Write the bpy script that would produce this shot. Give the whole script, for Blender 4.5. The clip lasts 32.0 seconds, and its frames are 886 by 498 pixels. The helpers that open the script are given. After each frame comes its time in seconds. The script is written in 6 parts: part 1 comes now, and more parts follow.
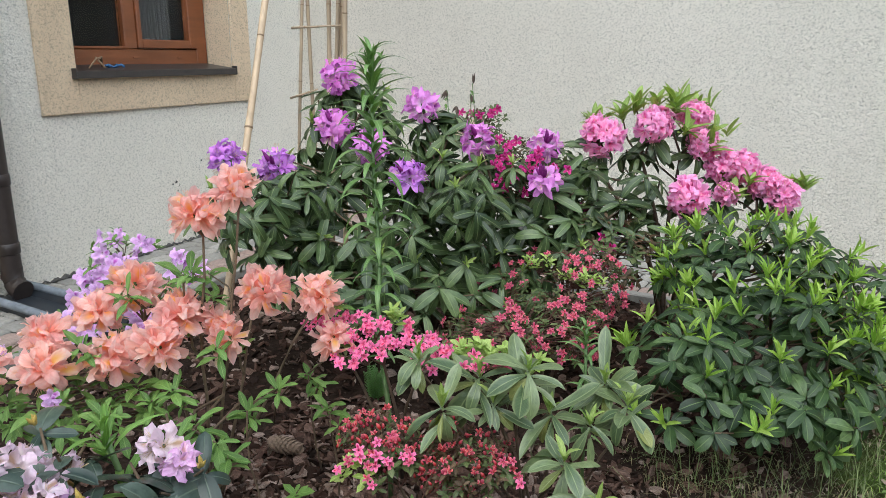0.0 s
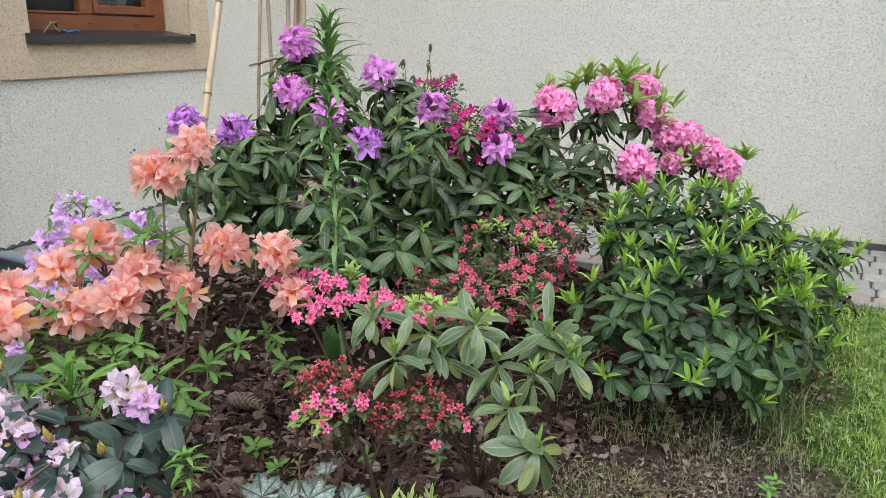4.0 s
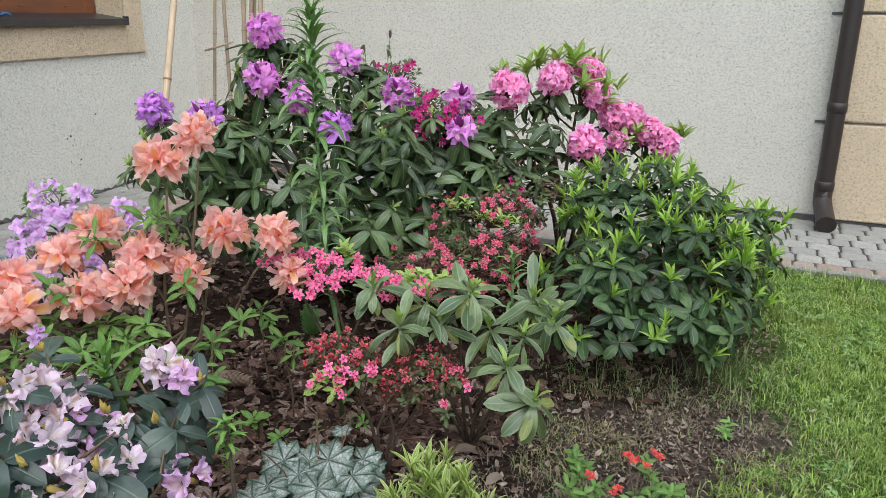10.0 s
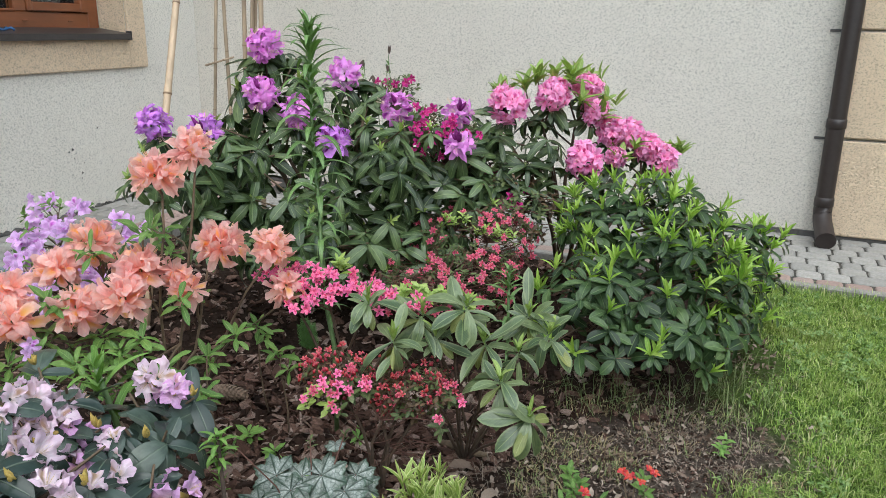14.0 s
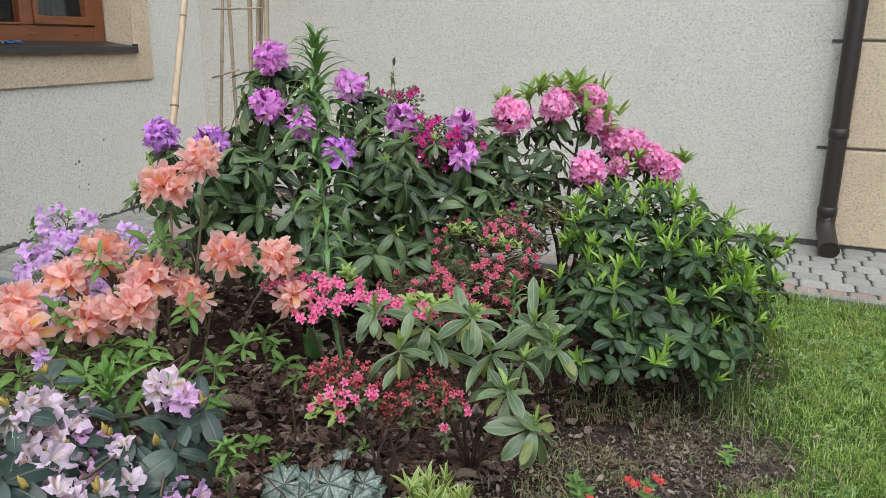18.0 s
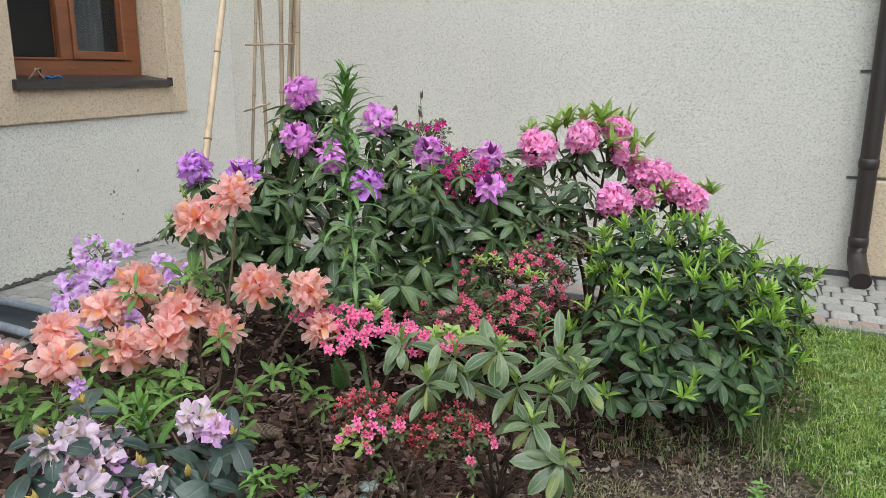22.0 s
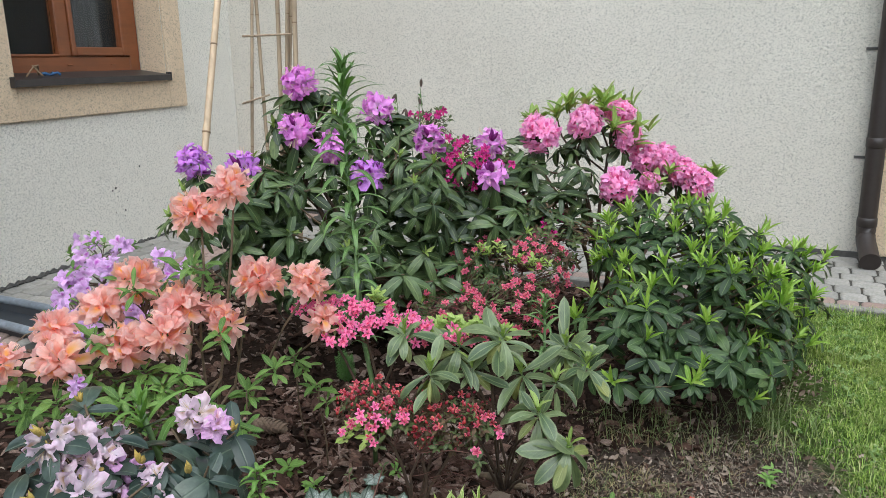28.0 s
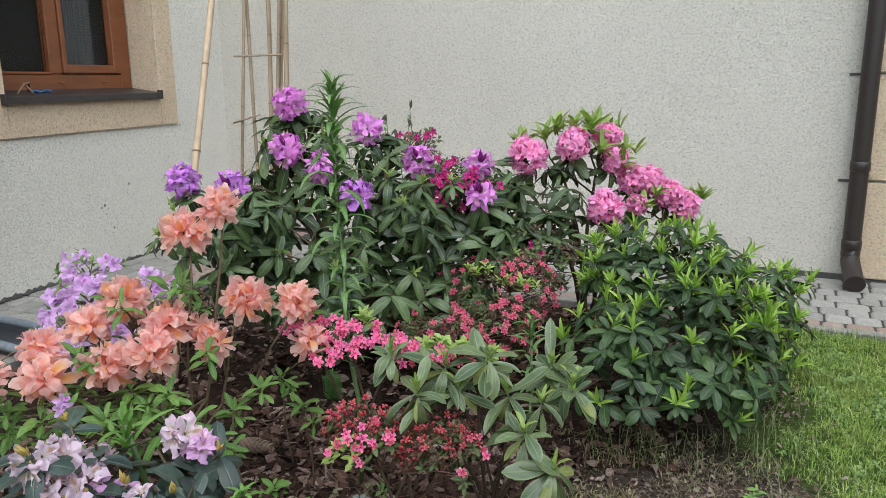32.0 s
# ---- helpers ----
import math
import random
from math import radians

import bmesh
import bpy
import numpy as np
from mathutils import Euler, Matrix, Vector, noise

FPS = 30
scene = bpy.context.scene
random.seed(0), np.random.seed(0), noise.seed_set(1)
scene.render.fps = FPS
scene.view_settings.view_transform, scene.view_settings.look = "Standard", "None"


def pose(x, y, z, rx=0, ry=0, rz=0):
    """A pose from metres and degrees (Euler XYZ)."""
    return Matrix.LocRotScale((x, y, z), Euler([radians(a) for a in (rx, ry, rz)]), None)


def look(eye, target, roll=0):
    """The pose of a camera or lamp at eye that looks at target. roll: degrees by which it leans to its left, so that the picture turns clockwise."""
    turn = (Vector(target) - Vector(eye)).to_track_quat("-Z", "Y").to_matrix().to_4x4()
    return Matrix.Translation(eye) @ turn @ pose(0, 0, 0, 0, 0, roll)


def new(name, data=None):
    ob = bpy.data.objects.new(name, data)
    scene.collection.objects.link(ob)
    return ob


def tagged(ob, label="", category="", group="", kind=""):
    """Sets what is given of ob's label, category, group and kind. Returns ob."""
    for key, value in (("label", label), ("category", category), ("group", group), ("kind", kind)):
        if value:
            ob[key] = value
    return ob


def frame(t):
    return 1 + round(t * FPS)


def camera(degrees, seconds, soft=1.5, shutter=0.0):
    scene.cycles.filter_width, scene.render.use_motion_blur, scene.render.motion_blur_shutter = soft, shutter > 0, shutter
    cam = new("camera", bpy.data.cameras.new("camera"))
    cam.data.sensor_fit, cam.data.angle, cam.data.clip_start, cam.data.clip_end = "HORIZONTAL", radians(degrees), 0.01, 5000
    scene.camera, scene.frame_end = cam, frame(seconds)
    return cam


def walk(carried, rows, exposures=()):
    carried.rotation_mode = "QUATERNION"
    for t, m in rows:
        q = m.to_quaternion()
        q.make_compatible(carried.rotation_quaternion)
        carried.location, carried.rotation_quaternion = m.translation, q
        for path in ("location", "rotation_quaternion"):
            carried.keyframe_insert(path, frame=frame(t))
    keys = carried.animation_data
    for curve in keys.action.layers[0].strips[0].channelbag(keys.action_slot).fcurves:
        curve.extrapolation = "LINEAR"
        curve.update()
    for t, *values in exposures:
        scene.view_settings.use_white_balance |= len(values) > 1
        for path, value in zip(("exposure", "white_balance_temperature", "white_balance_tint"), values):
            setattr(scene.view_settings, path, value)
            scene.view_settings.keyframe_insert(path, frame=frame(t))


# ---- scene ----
cam = camera(61.0, 32.0, 0.5)
PATH = [
    (0, (3.622, -3.851, 1.182), (2.921, -2.295, 0.7533), -0.42),
    (0.5, (3.627, -3.845, 1.182), (2.938, -2.291, 0.7508), -0.42),
    (1, (3.627, -3.851, 1.189), (2.939, -2.293, 0.7537), -0.58),
    (1.5, (3.615, -3.863, 1.192), (2.912, -2.308, 0.7519), -0.39),
    (2, (3.606, -3.866, 1.187), (2.882, -2.326, 0.7471), -0.23),
    (2.5, (3.608, -3.872, 1.182), (2.89, -2.336, 0.7356), 0.19),
    (3, (3.615, -3.886, 1.175), (2.929, -2.335, 0.7109), 0.28),
    (3.5, (3.639, -3.898, 1.177), (3.002, -2.34, 0.7081), 0.62),
    (4, (3.684, -3.93, 1.165), (3.069, -2.355, 0.6821), 0.53),
    (4.5, (3.727, -3.972, 1.166), (3.126, -2.397, 0.6691), 0.24),
    (6.5, (3.613, -4.07, 1.177), (3.058, -2.49, 0.6409), -0.58),
    (7, (3.549, -4.126, 1.195), (3.025, -2.533, 0.6677), -0.62),
    (7.5, (3.53, -4.146, 1.19), (3.048, -2.532, 0.6667), -0.67),
    (8, (3.515, -4.151, 1.184), (3.074, -2.533, 0.6533), -0.1),
    (8.5, (3.534, -4.132, 1.184), (3.116, -2.513, 0.6524), 0.27),
    (9, (3.536, -4.125, 1.186), (3.12, -2.503, 0.6498), 0.41),
    (9.5, (3.54, -4.126, 1.189), (3.117, -2.504, 0.6571), 0.59),
    (10, (3.545, -4.127, 1.192), (3.117, -2.504, 0.6677), 0.7),
    (10.5, (3.54, -4.128, 1.189), (3.106, -2.503, 0.6724), 0.9),
    (11, (3.548, -4.122, 1.187), (3.11, -2.498, 0.6743), 1.0),
    (11.5, (3.554, -4.122, 1.188), (3.116, -2.498, 0.6794), 1.05),
    (12, (3.555, -4.125, 1.191), (3.116, -2.499, 0.6834), 1.02),
    (12.5, (3.557, -4.125, 1.19), (3.118, -2.499, 0.688), 1.14),
    (13, (3.557, -4.126, 1.193), (3.12, -2.498, 0.6933), 1.01),
    (13.5, (3.558, -4.124, 1.192), (3.121, -2.496, 0.6972), 0.98),
    (14, (3.564, -4.123, 1.193), (3.127, -2.492, 0.7009), 0.87),
    (14.5, (3.564, -4.126, 1.195), (3.131, -2.493, 0.707), 0.78),
    (16.5, (3.56, -4.136, 1.195), (3.114, -2.501, 0.7253), 0.7),
    (17, (3.558, -4.136, 1.195), (3.111, -2.503, 0.7208), 0.66),
    (17.5, (3.564, -4.136, 1.195), (3.119, -2.502, 0.7257), 0.7),
    (18, (3.562, -4.141, 1.196), (3.116, -2.506, 0.7274), 0.65),
    (18.5, (3.553, -4.147, 1.196), (3.106, -2.511, 0.7272), 0.55),
    (19, (3.544, -4.15, 1.198), (3.085, -2.519, 0.7306), 0.51),
    (19.5, (3.538, -4.16, 1.202), (3.064, -2.53, 0.7367), 0.59),
    (20, (3.538, -4.164, 1.202), (3.058, -2.535, 0.7463), 0.68),
    (20.5, (3.538, -4.169, 1.212), (3.049, -2.54, 0.7643), 0.69),
    (21, (3.544, -4.172, 1.22), (3.049, -2.541, 0.7853), 0.29),
    (21.5, (3.554, -4.162, 1.216), (3.047, -2.535, 0.8023), 0.43),
    (22, (3.565, -4.161, 1.217), (3.056, -2.528, 0.8094), 0.31),
    (22.5, (3.565, -4.152, 1.211), (3.06, -2.521, 0.8074), 0.39),
    (23, (3.567, -4.148, 1.211), (3.061, -2.514, 0.8025), 0.37),
    (23.5, (3.568, -4.135, 1.209), (3.069, -2.507, 0.788), 0.15),
    (24, (3.566, -4.132, 1.21), (3.069, -2.502, 0.7767), 0.13),
    (24.5, (3.565, -4.131, 1.206), (3.062, -2.502, 0.7715), 0.02),
    (25, (3.566, -4.126, 1.204), (3.064, -2.499, 0.765), -0.08),
    (25.5, (3.57, -4.126, 1.206), (3.068, -2.498, 0.7687), -0.13),
    (27.5, (3.572, -4.132, 1.208), (3.059, -2.507, 0.7755), -0.97),
    (28, (3.569, -4.129, 1.206), (3.048, -2.507, 0.7763), -1.03),
    (28.5, (3.574, -4.128, 1.204), (3.053, -2.508, 0.7778), -0.99),
    (29, (3.572, -4.135, 1.208), (3.055, -2.508, 0.7851), -0.95),
    (29.5, (3.572, -4.135, 1.209), (3.054, -2.506, 0.7915), -0.8),
    (30, (3.572, -4.134, 1.206), (3.054, -2.505, 0.794), -0.68),
    (30.5, (3.571, -4.134, 1.208), (3.056, -2.507, 0.7972), -0.66),
    (31, (3.575, -4.138, 1.212), (3.064, -2.506, 0.8059), -0.57),
    (31.5, (3.581, -4.138, 1.216), (3.074, -2.502, 0.8172), -0.58),
    (32, (3.58, -4.14, 1.216), (3.078, -2.5, 0.8277), -0.48),
]

walk(cam, [(t, look(eye, target, roll)) for t, eye, target, roll in PATH],
     ((0, 0.44), (4, 0.46), (8, 0.41), (13, 0.41), (15, 0.37), (18, 0.27), (20, 0.36), (24, 0.36), (29, 0.36), (32, 0.26)))

# ---- light: an overcast day, open sky over the garden ----
world = bpy.data.worlds.new("sky")
scene.world = world
world.use_nodes = True
wn, wl = world.node_tree.nodes, world.node_tree.links
sky = wn.new("ShaderNodeTexSky")
sky.sky_type = "NISHITA"
sky.sun_disc = False
sky.sun_elevation, sky.sun_rotation = radians(52), radians(160)
sky.air_density, sky.dust_density, sky.ozone_density = 1.0, 3.0, 0.6
wn["Background"].inputs["Strength"].default_value = 0.108
wl.new(sky.outputs["Color"], wn["Background"].inputs["Color"])
sun = new("sun", bpy.data.lights.new("sun", "SUN"))
sun.data.energy, sun.data.angle, sun.data.color = 3.5, radians(100), (1.0, 0.96, 0.90)
sun.matrix_world = look((4.4, -6.7, 8.6), (2.2, -0.5, 0.0))
scene.view_settings.use_white_balance = True
scene.view_settings.white_balance_temperature = 5710
scene.view_settings.white_balance_tint = 2


# ---- materials ----
def nodes(name, rough=0.8, metal=0.0, spec=0.5):
    m = bpy.data.materials.new(name)
    m.use_nodes = True
    n, l = m.node_tree.nodes, m.node_tree.links
    b = n["Principled BSDF"]
    b.inputs["Roughness"].default_value = rough
    b.inputs["Metallic"].default_value = metal
    b.inputs["Specular IOR Level"].default_value = spec
    return m, n, l, b


def mix(n, l, fac, a, b, mode="MIX"):
    x = n.new("ShaderNodeMix")
    x.data_type, x.blend_type = "RGBA", mode
    for k, v in ((0, fac), (6, a), (7, b)):
        if isinstance(v, (tuple, list)):
            x.inputs[k].default_value = (*v[:3], 1)
        elif isinstance(v, (int, float)):
            x.inputs[k].default_value = v
        else:
            l.new(v, x.inputs[k])
    return x.outputs[2]


def calc(n, l, op, a, b=0.0, c=0.0, clamp=False):
    x = n.new("ShaderNodeMath")
    x.operation, x.use_clamp = op, clamp
    for k, v in enumerate((a, b, c)):
        if isinstance(v, (int, float)):
            x.inputs[k].default_value = v
        else:
            l.new(v, x.inputs[k])
    return x.outputs[0]


def grain(n, l, scale, detail=4.0, rough=0.55, dist=0.0, kind="Object", stretch=None):
    co = n.new("ShaderNodeTexCoord")
    t = n.new("ShaderNodeTexNoise")
    t.inputs["Scale"].default_value, t.inputs["Detail"].default_value = scale, detail
    t.inputs["Roughness"].default_value, t.inputs["Distortion"].default_value = rough, dist
    if stretch:
        mp = n.new("ShaderNodeMapping")
        mp.inputs["Scale"].default_value = stretch
        l.new(co.outputs[kind], mp.inputs["Vector"])
        l.new(mp.outputs[0], t.inputs["Vector"])
    else:
        l.new(co.outputs[kind], t.inputs["Vector"])
    return t.outputs["Fac"]


def ramp(n, l, fac, *stops):
    r = n.new("ShaderNodeValToRGB")
    e = r.color_ramp.elements
    while len(e) < len(stops):
        e.new(0.5)
    for k, (p, c) in enumerate(stops):
        e[k].position = p
        e[k].color = (*c, 1) if len(c) == 3 else c
    l.new(fac, r.inputs[0])
    return r.outputs[0]


def relief(n, l, b, h, strength=0.5, dist=0.01):
    x = n.new("ShaderNodeBump")
    x.inputs["Strength"].default_value, x.inputs["Distance"].default_value = strength, dist
    l.new(h, x.inputs["Height"])
    l.new(x.outputs[0], b.inputs["Normal"])


def chance(n, l):
    """A random number for each object and each loose piece."""
    o, g = n.new("ShaderNodeObjectInfo"), n.new("ShaderNodeNewGeometry")
    return calc(n, l, "FRACT", calc(n, l, "ADD", o.outputs["Random"], g.outputs["Random Per Island"]))


def plaster(name, light, dark, stain):
    """Scratched render: short crossing furrows between raised crumbs, with soft large stains."""
    m, n, l, b = nodes(name, 0.92, 0.0, 0.2)
    big = grain(n, l, 1.1, 4.0, 0.6)
    mid = grain(n, l, 7.0, 5.0, 0.7)
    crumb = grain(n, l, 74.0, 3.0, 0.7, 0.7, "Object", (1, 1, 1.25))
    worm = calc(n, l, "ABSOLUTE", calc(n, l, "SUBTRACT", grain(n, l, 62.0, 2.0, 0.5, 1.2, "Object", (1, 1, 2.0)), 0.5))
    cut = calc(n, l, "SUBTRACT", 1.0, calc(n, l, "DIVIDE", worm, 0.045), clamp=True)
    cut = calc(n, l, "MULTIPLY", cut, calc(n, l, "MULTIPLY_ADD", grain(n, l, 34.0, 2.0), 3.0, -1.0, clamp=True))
    col = mix(n, l, ramp(n, l, big, (0.3, (0, 0, 0)), (0.7, (1, 1, 1))), dark, light)
    col = mix(n, l, ramp(n, l, mid, (0.5, (0, 0, 0)), (0.9, (0.3, 0.3, 0.3))), col, stain)
    # pits and furrows darkened in the colour too, adding to their relief shading
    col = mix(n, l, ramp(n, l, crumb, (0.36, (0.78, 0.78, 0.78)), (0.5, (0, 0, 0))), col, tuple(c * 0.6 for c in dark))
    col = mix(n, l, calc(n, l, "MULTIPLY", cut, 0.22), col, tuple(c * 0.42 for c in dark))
    l.new(col, b.inputs["Base Color"])
    relief(n, l, b, calc(n, l, "SUBTRACT", crumb, calc(n, l, "MULTIPLY", cut, 0.2)), 1.0, 0.016)
    return m


def plain(name, col, rough, metal=0.0, scale=30.0, vary=0.25, bump=0.15, stretch=None, spec=0.5):
    m, n, l, b = nodes(name, rough, metal, spec)
    g = grain(n, l, scale, 5.0, 0.6, 0.2, "Object", stretch)
    big = grain(n, l, scale * 0.13, 3.0)
    f = calc(n, l, "ADD", calc(n, l, "MULTIPLY", g, 0.6), calc(n, l, "MULTIPLY", big, 0.4))
    c = ramp(n, l, f, (0.3, tuple(x * (1 - vary) for x in col)), (0.7, tuple(min(1, x * (1 + vary)) for x in col)))
    l.new(c, b.inputs["Base Color"])
    relief(n, l, b, g, bump, 0.004)
    return m


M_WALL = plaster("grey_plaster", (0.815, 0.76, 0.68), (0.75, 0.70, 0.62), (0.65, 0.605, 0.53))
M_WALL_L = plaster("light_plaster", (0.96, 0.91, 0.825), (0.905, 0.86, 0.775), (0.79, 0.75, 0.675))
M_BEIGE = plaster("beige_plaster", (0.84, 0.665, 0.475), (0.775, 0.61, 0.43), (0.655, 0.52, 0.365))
M_SPOUT = plain("brown_plastic", (0.027, 0.0195, 0.0175), 0.46, 0.0, 40, 0.25, 0.05)
M_DARK = plain("pipe_shade_black", (0.005, 0.005, 0.005), 0.9, spec=0.0)
M_SILL = plain("dark_sheet_metal", (0.032, 0.027, 0.026), 0.42, 0.0, 25, 0.35, 0.05)
M_WOOD = plain("brown_window_wood", (0.19, 0.062, 0.022), 0.4, 0.0, 22, 0.3, 0.1, (1, 0.12, 1))
M_BAMBOO = plain("bamboo", (0.47, 0.345, 0.225), 0.5, 0.0, 35, 0.35, 0.1, (1, 1, 0.15))
M_CANE = plain("grey_cane", (0.34, 0.255, 0.17), 0.65, 0.0, 35, 0.4, 0.15, (1, 1, 0.15))
M_TROUGH = plain("blue_grey_plastic", (0.020, 0.024, 0.031), 0.45, 0.0, 18, 0.35, 0.08)
M_TROUGH_RIM = plain("worn_light_rim", (0.16, 0.18, 0.21), 0.5, 0.0, 30, 0.45, 0.1)
M_KERB = plain("concrete_kerb", (0.23, 0.215, 0.195), 0.9, 0.0, 60, 0.3, 0.3)
M_JOINT = plain("dark_joint_sand", (0.05, 0.045, 0.038), 0.95, 0.0, 90, 0.5, 0.4)
M_PLINTH = plain("dark_wall_grey", (0.075, 0.07, 0.065), 0.9, 0.0, 50, 0.5, 0.4)
M_BARKWOOD = plain("shrub_bark", (0.085, 0.055, 0.036), 0.9, 0.0, 70, 0.5, 0.6)
M_STEEL = plain("bent_steel_wire", (0.30, 0.28, 0.26), 0.4, 0.7)
M_BLUE = plain("blue_cord", (0.03, 0.10, 0.24), 0.6)
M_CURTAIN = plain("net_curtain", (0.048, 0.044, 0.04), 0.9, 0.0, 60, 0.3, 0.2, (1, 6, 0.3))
# dimness and the sky reflected in the panes are put into this colour
M_ROOM = plain("bluish_dark_room", (0.022, 0.026, 0.038), 0.9)

M_GLASS, n, l, b = nodes("window_glass", 0.03)
b.inputs["Base Color"].default_value = (0.9, 0.95, 1.0, 1)
b.inputs["Transmission Weight"].default_value = 1.0
b.inputs["IOR"].default_value = 1.25

M_PAVER, n, l, b = nodes("paver_grey", 0.9, 0.0, 0.3)
rnd = chance(n, l)
f1, f2 = grain(n, l, 60, 5, 0.65), grain(n, l, 9, 3)
c = ramp(n, l, rnd, (0.0, (0.27, 0.255, 0.235)), (0.5, (0.37, 0.35, 0.325)), (1.0, (0.24, 0.23, 0.215)))
c = mix(n, l, ramp(n, l, f1, (0.35, (0.5, 0.5, 0.5)), (0.6, (0, 0, 0))), c, (0.16, 0.15, 0.135))
c = mix(n, l, ramp(n, l, f2, (0.45, (0, 0, 0)), (0.75, (0.4, 0.4, 0.4))), c, (0.20, 0.19, 0.15))
l.new(c, b.inputs["Base Color"])
relief(n, l, b, f1, 0.5, 0.004)
M_PAVER_RED, n, l, b = nodes("paver_reddish", 0.9, 0.0, 0.3)
f1 = grain(n, l, 60, 5, 0.65)
c = ramp(n, l, chance(n, l), (0.0, (0.29, 0.20, 0.17)), (1.0, (0.34, 0.26, 0.23)))
c = mix(n, l, ramp(n, l, f1, (0.35, (0.5, 0.5, 0.5)), (0.6, (0, 0, 0))), c, (0.17, 0.13, 0.11))
l.new(c, b.inputs["Base Color"])
relief(n, l, b, f1, 0.5, 0.004)

# soil, bare earth and turf under the blades
M_GROUND, n, l, b = nodes("garden_ground", 1.0, 0.0, 0.05)
co = n.new("ShaderNodeTexCoord")
sep = n.new("ShaderNodeSeparateXYZ")
l.new(co.outputs["Object"], sep.inputs[0])
wob = calc(n, l, "MULTIPLY", calc(n, l, "SUBTRACT", grain(n, l, 3.0, 5, 0.6), 0.5), 0.9)
xx, yy = calc(n, l, "ADD", sep.outputs["X"], wob), sep.outputs["Y"]
edge = calc(n, l, "SUBTRACT", xx, calc(n, l, "ADD", 3.88, calc(n, l, "MULTIPLY", calc(n, l, "ADD", yy, 2.0), 0.12)))
turf = calc(n, l, "MULTIPLY_ADD", edge, 4.0, 0.3, clamp=True)
turf = calc(n, l, "MAXIMUM", turf, calc(n, l, "MULTIPLY", calc(n, l, "ADD", calc(n, l, "SUBTRACT", -3.4, yy), wob), 4.0, clamp=True))
px_, py_ = calc(n, l, "SUBTRACT", xx, 3.72), calc(n, l, "SUBTRACT", yy, -2.12)
bare = calc(n, l, "SUBTRACT", 1.25, calc(n, l, "SQRT", calc(n, l, "ADD", calc(n, l, "MULTIPLY", calc(n, l, "MULTIPLY", px_, px_), 7.0),
            calc(n, l, "MULTIPLY", calc(n, l, "MULTIPLY", py_, py_), 4.5))), clamp=True)
g1, g2 = grain(n, l, 45, 6, 0.7), grain(n, l, 6, 4)
soil = ramp(n, l, g1, (0.3, (0.012, 0.008, 0.006)), (0.55, (0.032, 0.021, 0.016)), (0.8, (0.08, 0.057, 0.043)))
green = ramp(n, l, g1, (0.3, (0.03, 0.05, 0.012)), (0.6, (0.085, 0.13, 0.03)), (0.8, (0.17, 0.20, 0.065)))
earth = ramp(n, l, g1, (0.3, (0.03, 0.023, 0.018)), (0.6, (0.085, 0.066, 0.053)), (0.8, (0.19, 0.155, 0.125)))
c = mix(n, l, turf, soil, green)
c = mix(n, l, calc(n, l, "MULTIPLY", bare, 1.6, clamp=True), c, earth)
l.new(c, b.inputs["Base Color"])
relief(n, l, b, g1, 0.8, 0.02)


# ---- mesh helpers ----
def mesh_of(name, verts, faces, mat=None, smooth=False, uvs=None):
    me = bpy.data.meshes.new(name)
    me.from_pydata([tuple(v) for v in verts], [], [tuple(f) for f in faces])
    if uvs is not None:
        layer = me.uv_layers.new(name="uv")
        idx = np.empty(len(me.loops), dtype=np.int32)
        me.loops.foreach_get("vertex_index", idx)
        layer.data.foreach_set("uv", np.asarray(uvs, dtype=np.float32)[idx].ravel())
    if mat:
        me.materials.append(mat)
    if smooth:
        me.polygons.foreach_set("use_smooth", [True] * len(me.polygons))
    me.update()
    return me


def under(ob, parent):
    ob.parent = parent
    return ob


def part(name, me, parent, label="", mat=None):
    """Links a mesh or a bmesh as one part under a thing or a part."""
    if isinstance(me, bmesh.types.BMesh):
        data = bpy.data.meshes.new(name)
        me.to_mesh(data)
        me.free()
        data.materials.append(mat)
        me = data
    ob = new(name, me)
    if parent:
        ob.parent = parent
    return tagged(ob, label) if label else ob


def box(x0, x1, y0, y1, z0, z1, bevel=0.0, seg=1):
    bm = bmesh.new()
    bmesh.ops.create_cube(bm, size=1.0, matrix=Matrix.Translation(((x0 + x1) / 2, (y0 + y1) / 2, (z0 + z1) / 2)) @
                          Matrix.Diagonal((x1 - x0, y1 - y0, z1 - z0, 1)))
    if bevel:
        bmesh.ops.bevel(bm, geom=bm.edges[:], offset=bevel, segments=seg, affect="EDGES", profile=0.6)
    return bm


def tube(points, radii, sides=8, caps=True, hollow=False):
    """A tapered tube along a line of points: verts and faces."""
    pts = [Vector(p) for p in points]
    vs, fs = [], []
    ref = Vector((0.31, 0.17, 0.93))
    for i, p in enumerate(pts):
        d = (pts[min(i + 1, len(pts) - 1)] - pts[max(i - 1, 0)]).normalized()
        a = d.cross(ref if abs(d.dot(ref)) < 0.95 else Vector((1, 0, 0))).normalized()
        b2 = d.cross(a)
        for k in range(sides):
            w = 2 * math.pi * k / sides
            vs.append(p + (a * math.cos(w) + b2 * math.sin(w)) * radii[i])
    for i in range(len(pts) - 1):
        for k in range(sides):
            k2 = (k + 1) % sides
            fs.append((i * sides + k, i * sides + k2, (i + 1) * sides + k2, (i + 1) * sides + k))
    if caps:
        fs.append(tuple(range(sides))[::-1])
        fs.append(tuple((len(pts) - 1) * sides + k for k in range(sides)))
    return vs, fs


def joined(items):
    vs, fs = [], []
    for v, f in items:
        o = len(vs)
        vs += v
        fs += [tuple(i + o for i in q) for q in f]
    return vs, fs


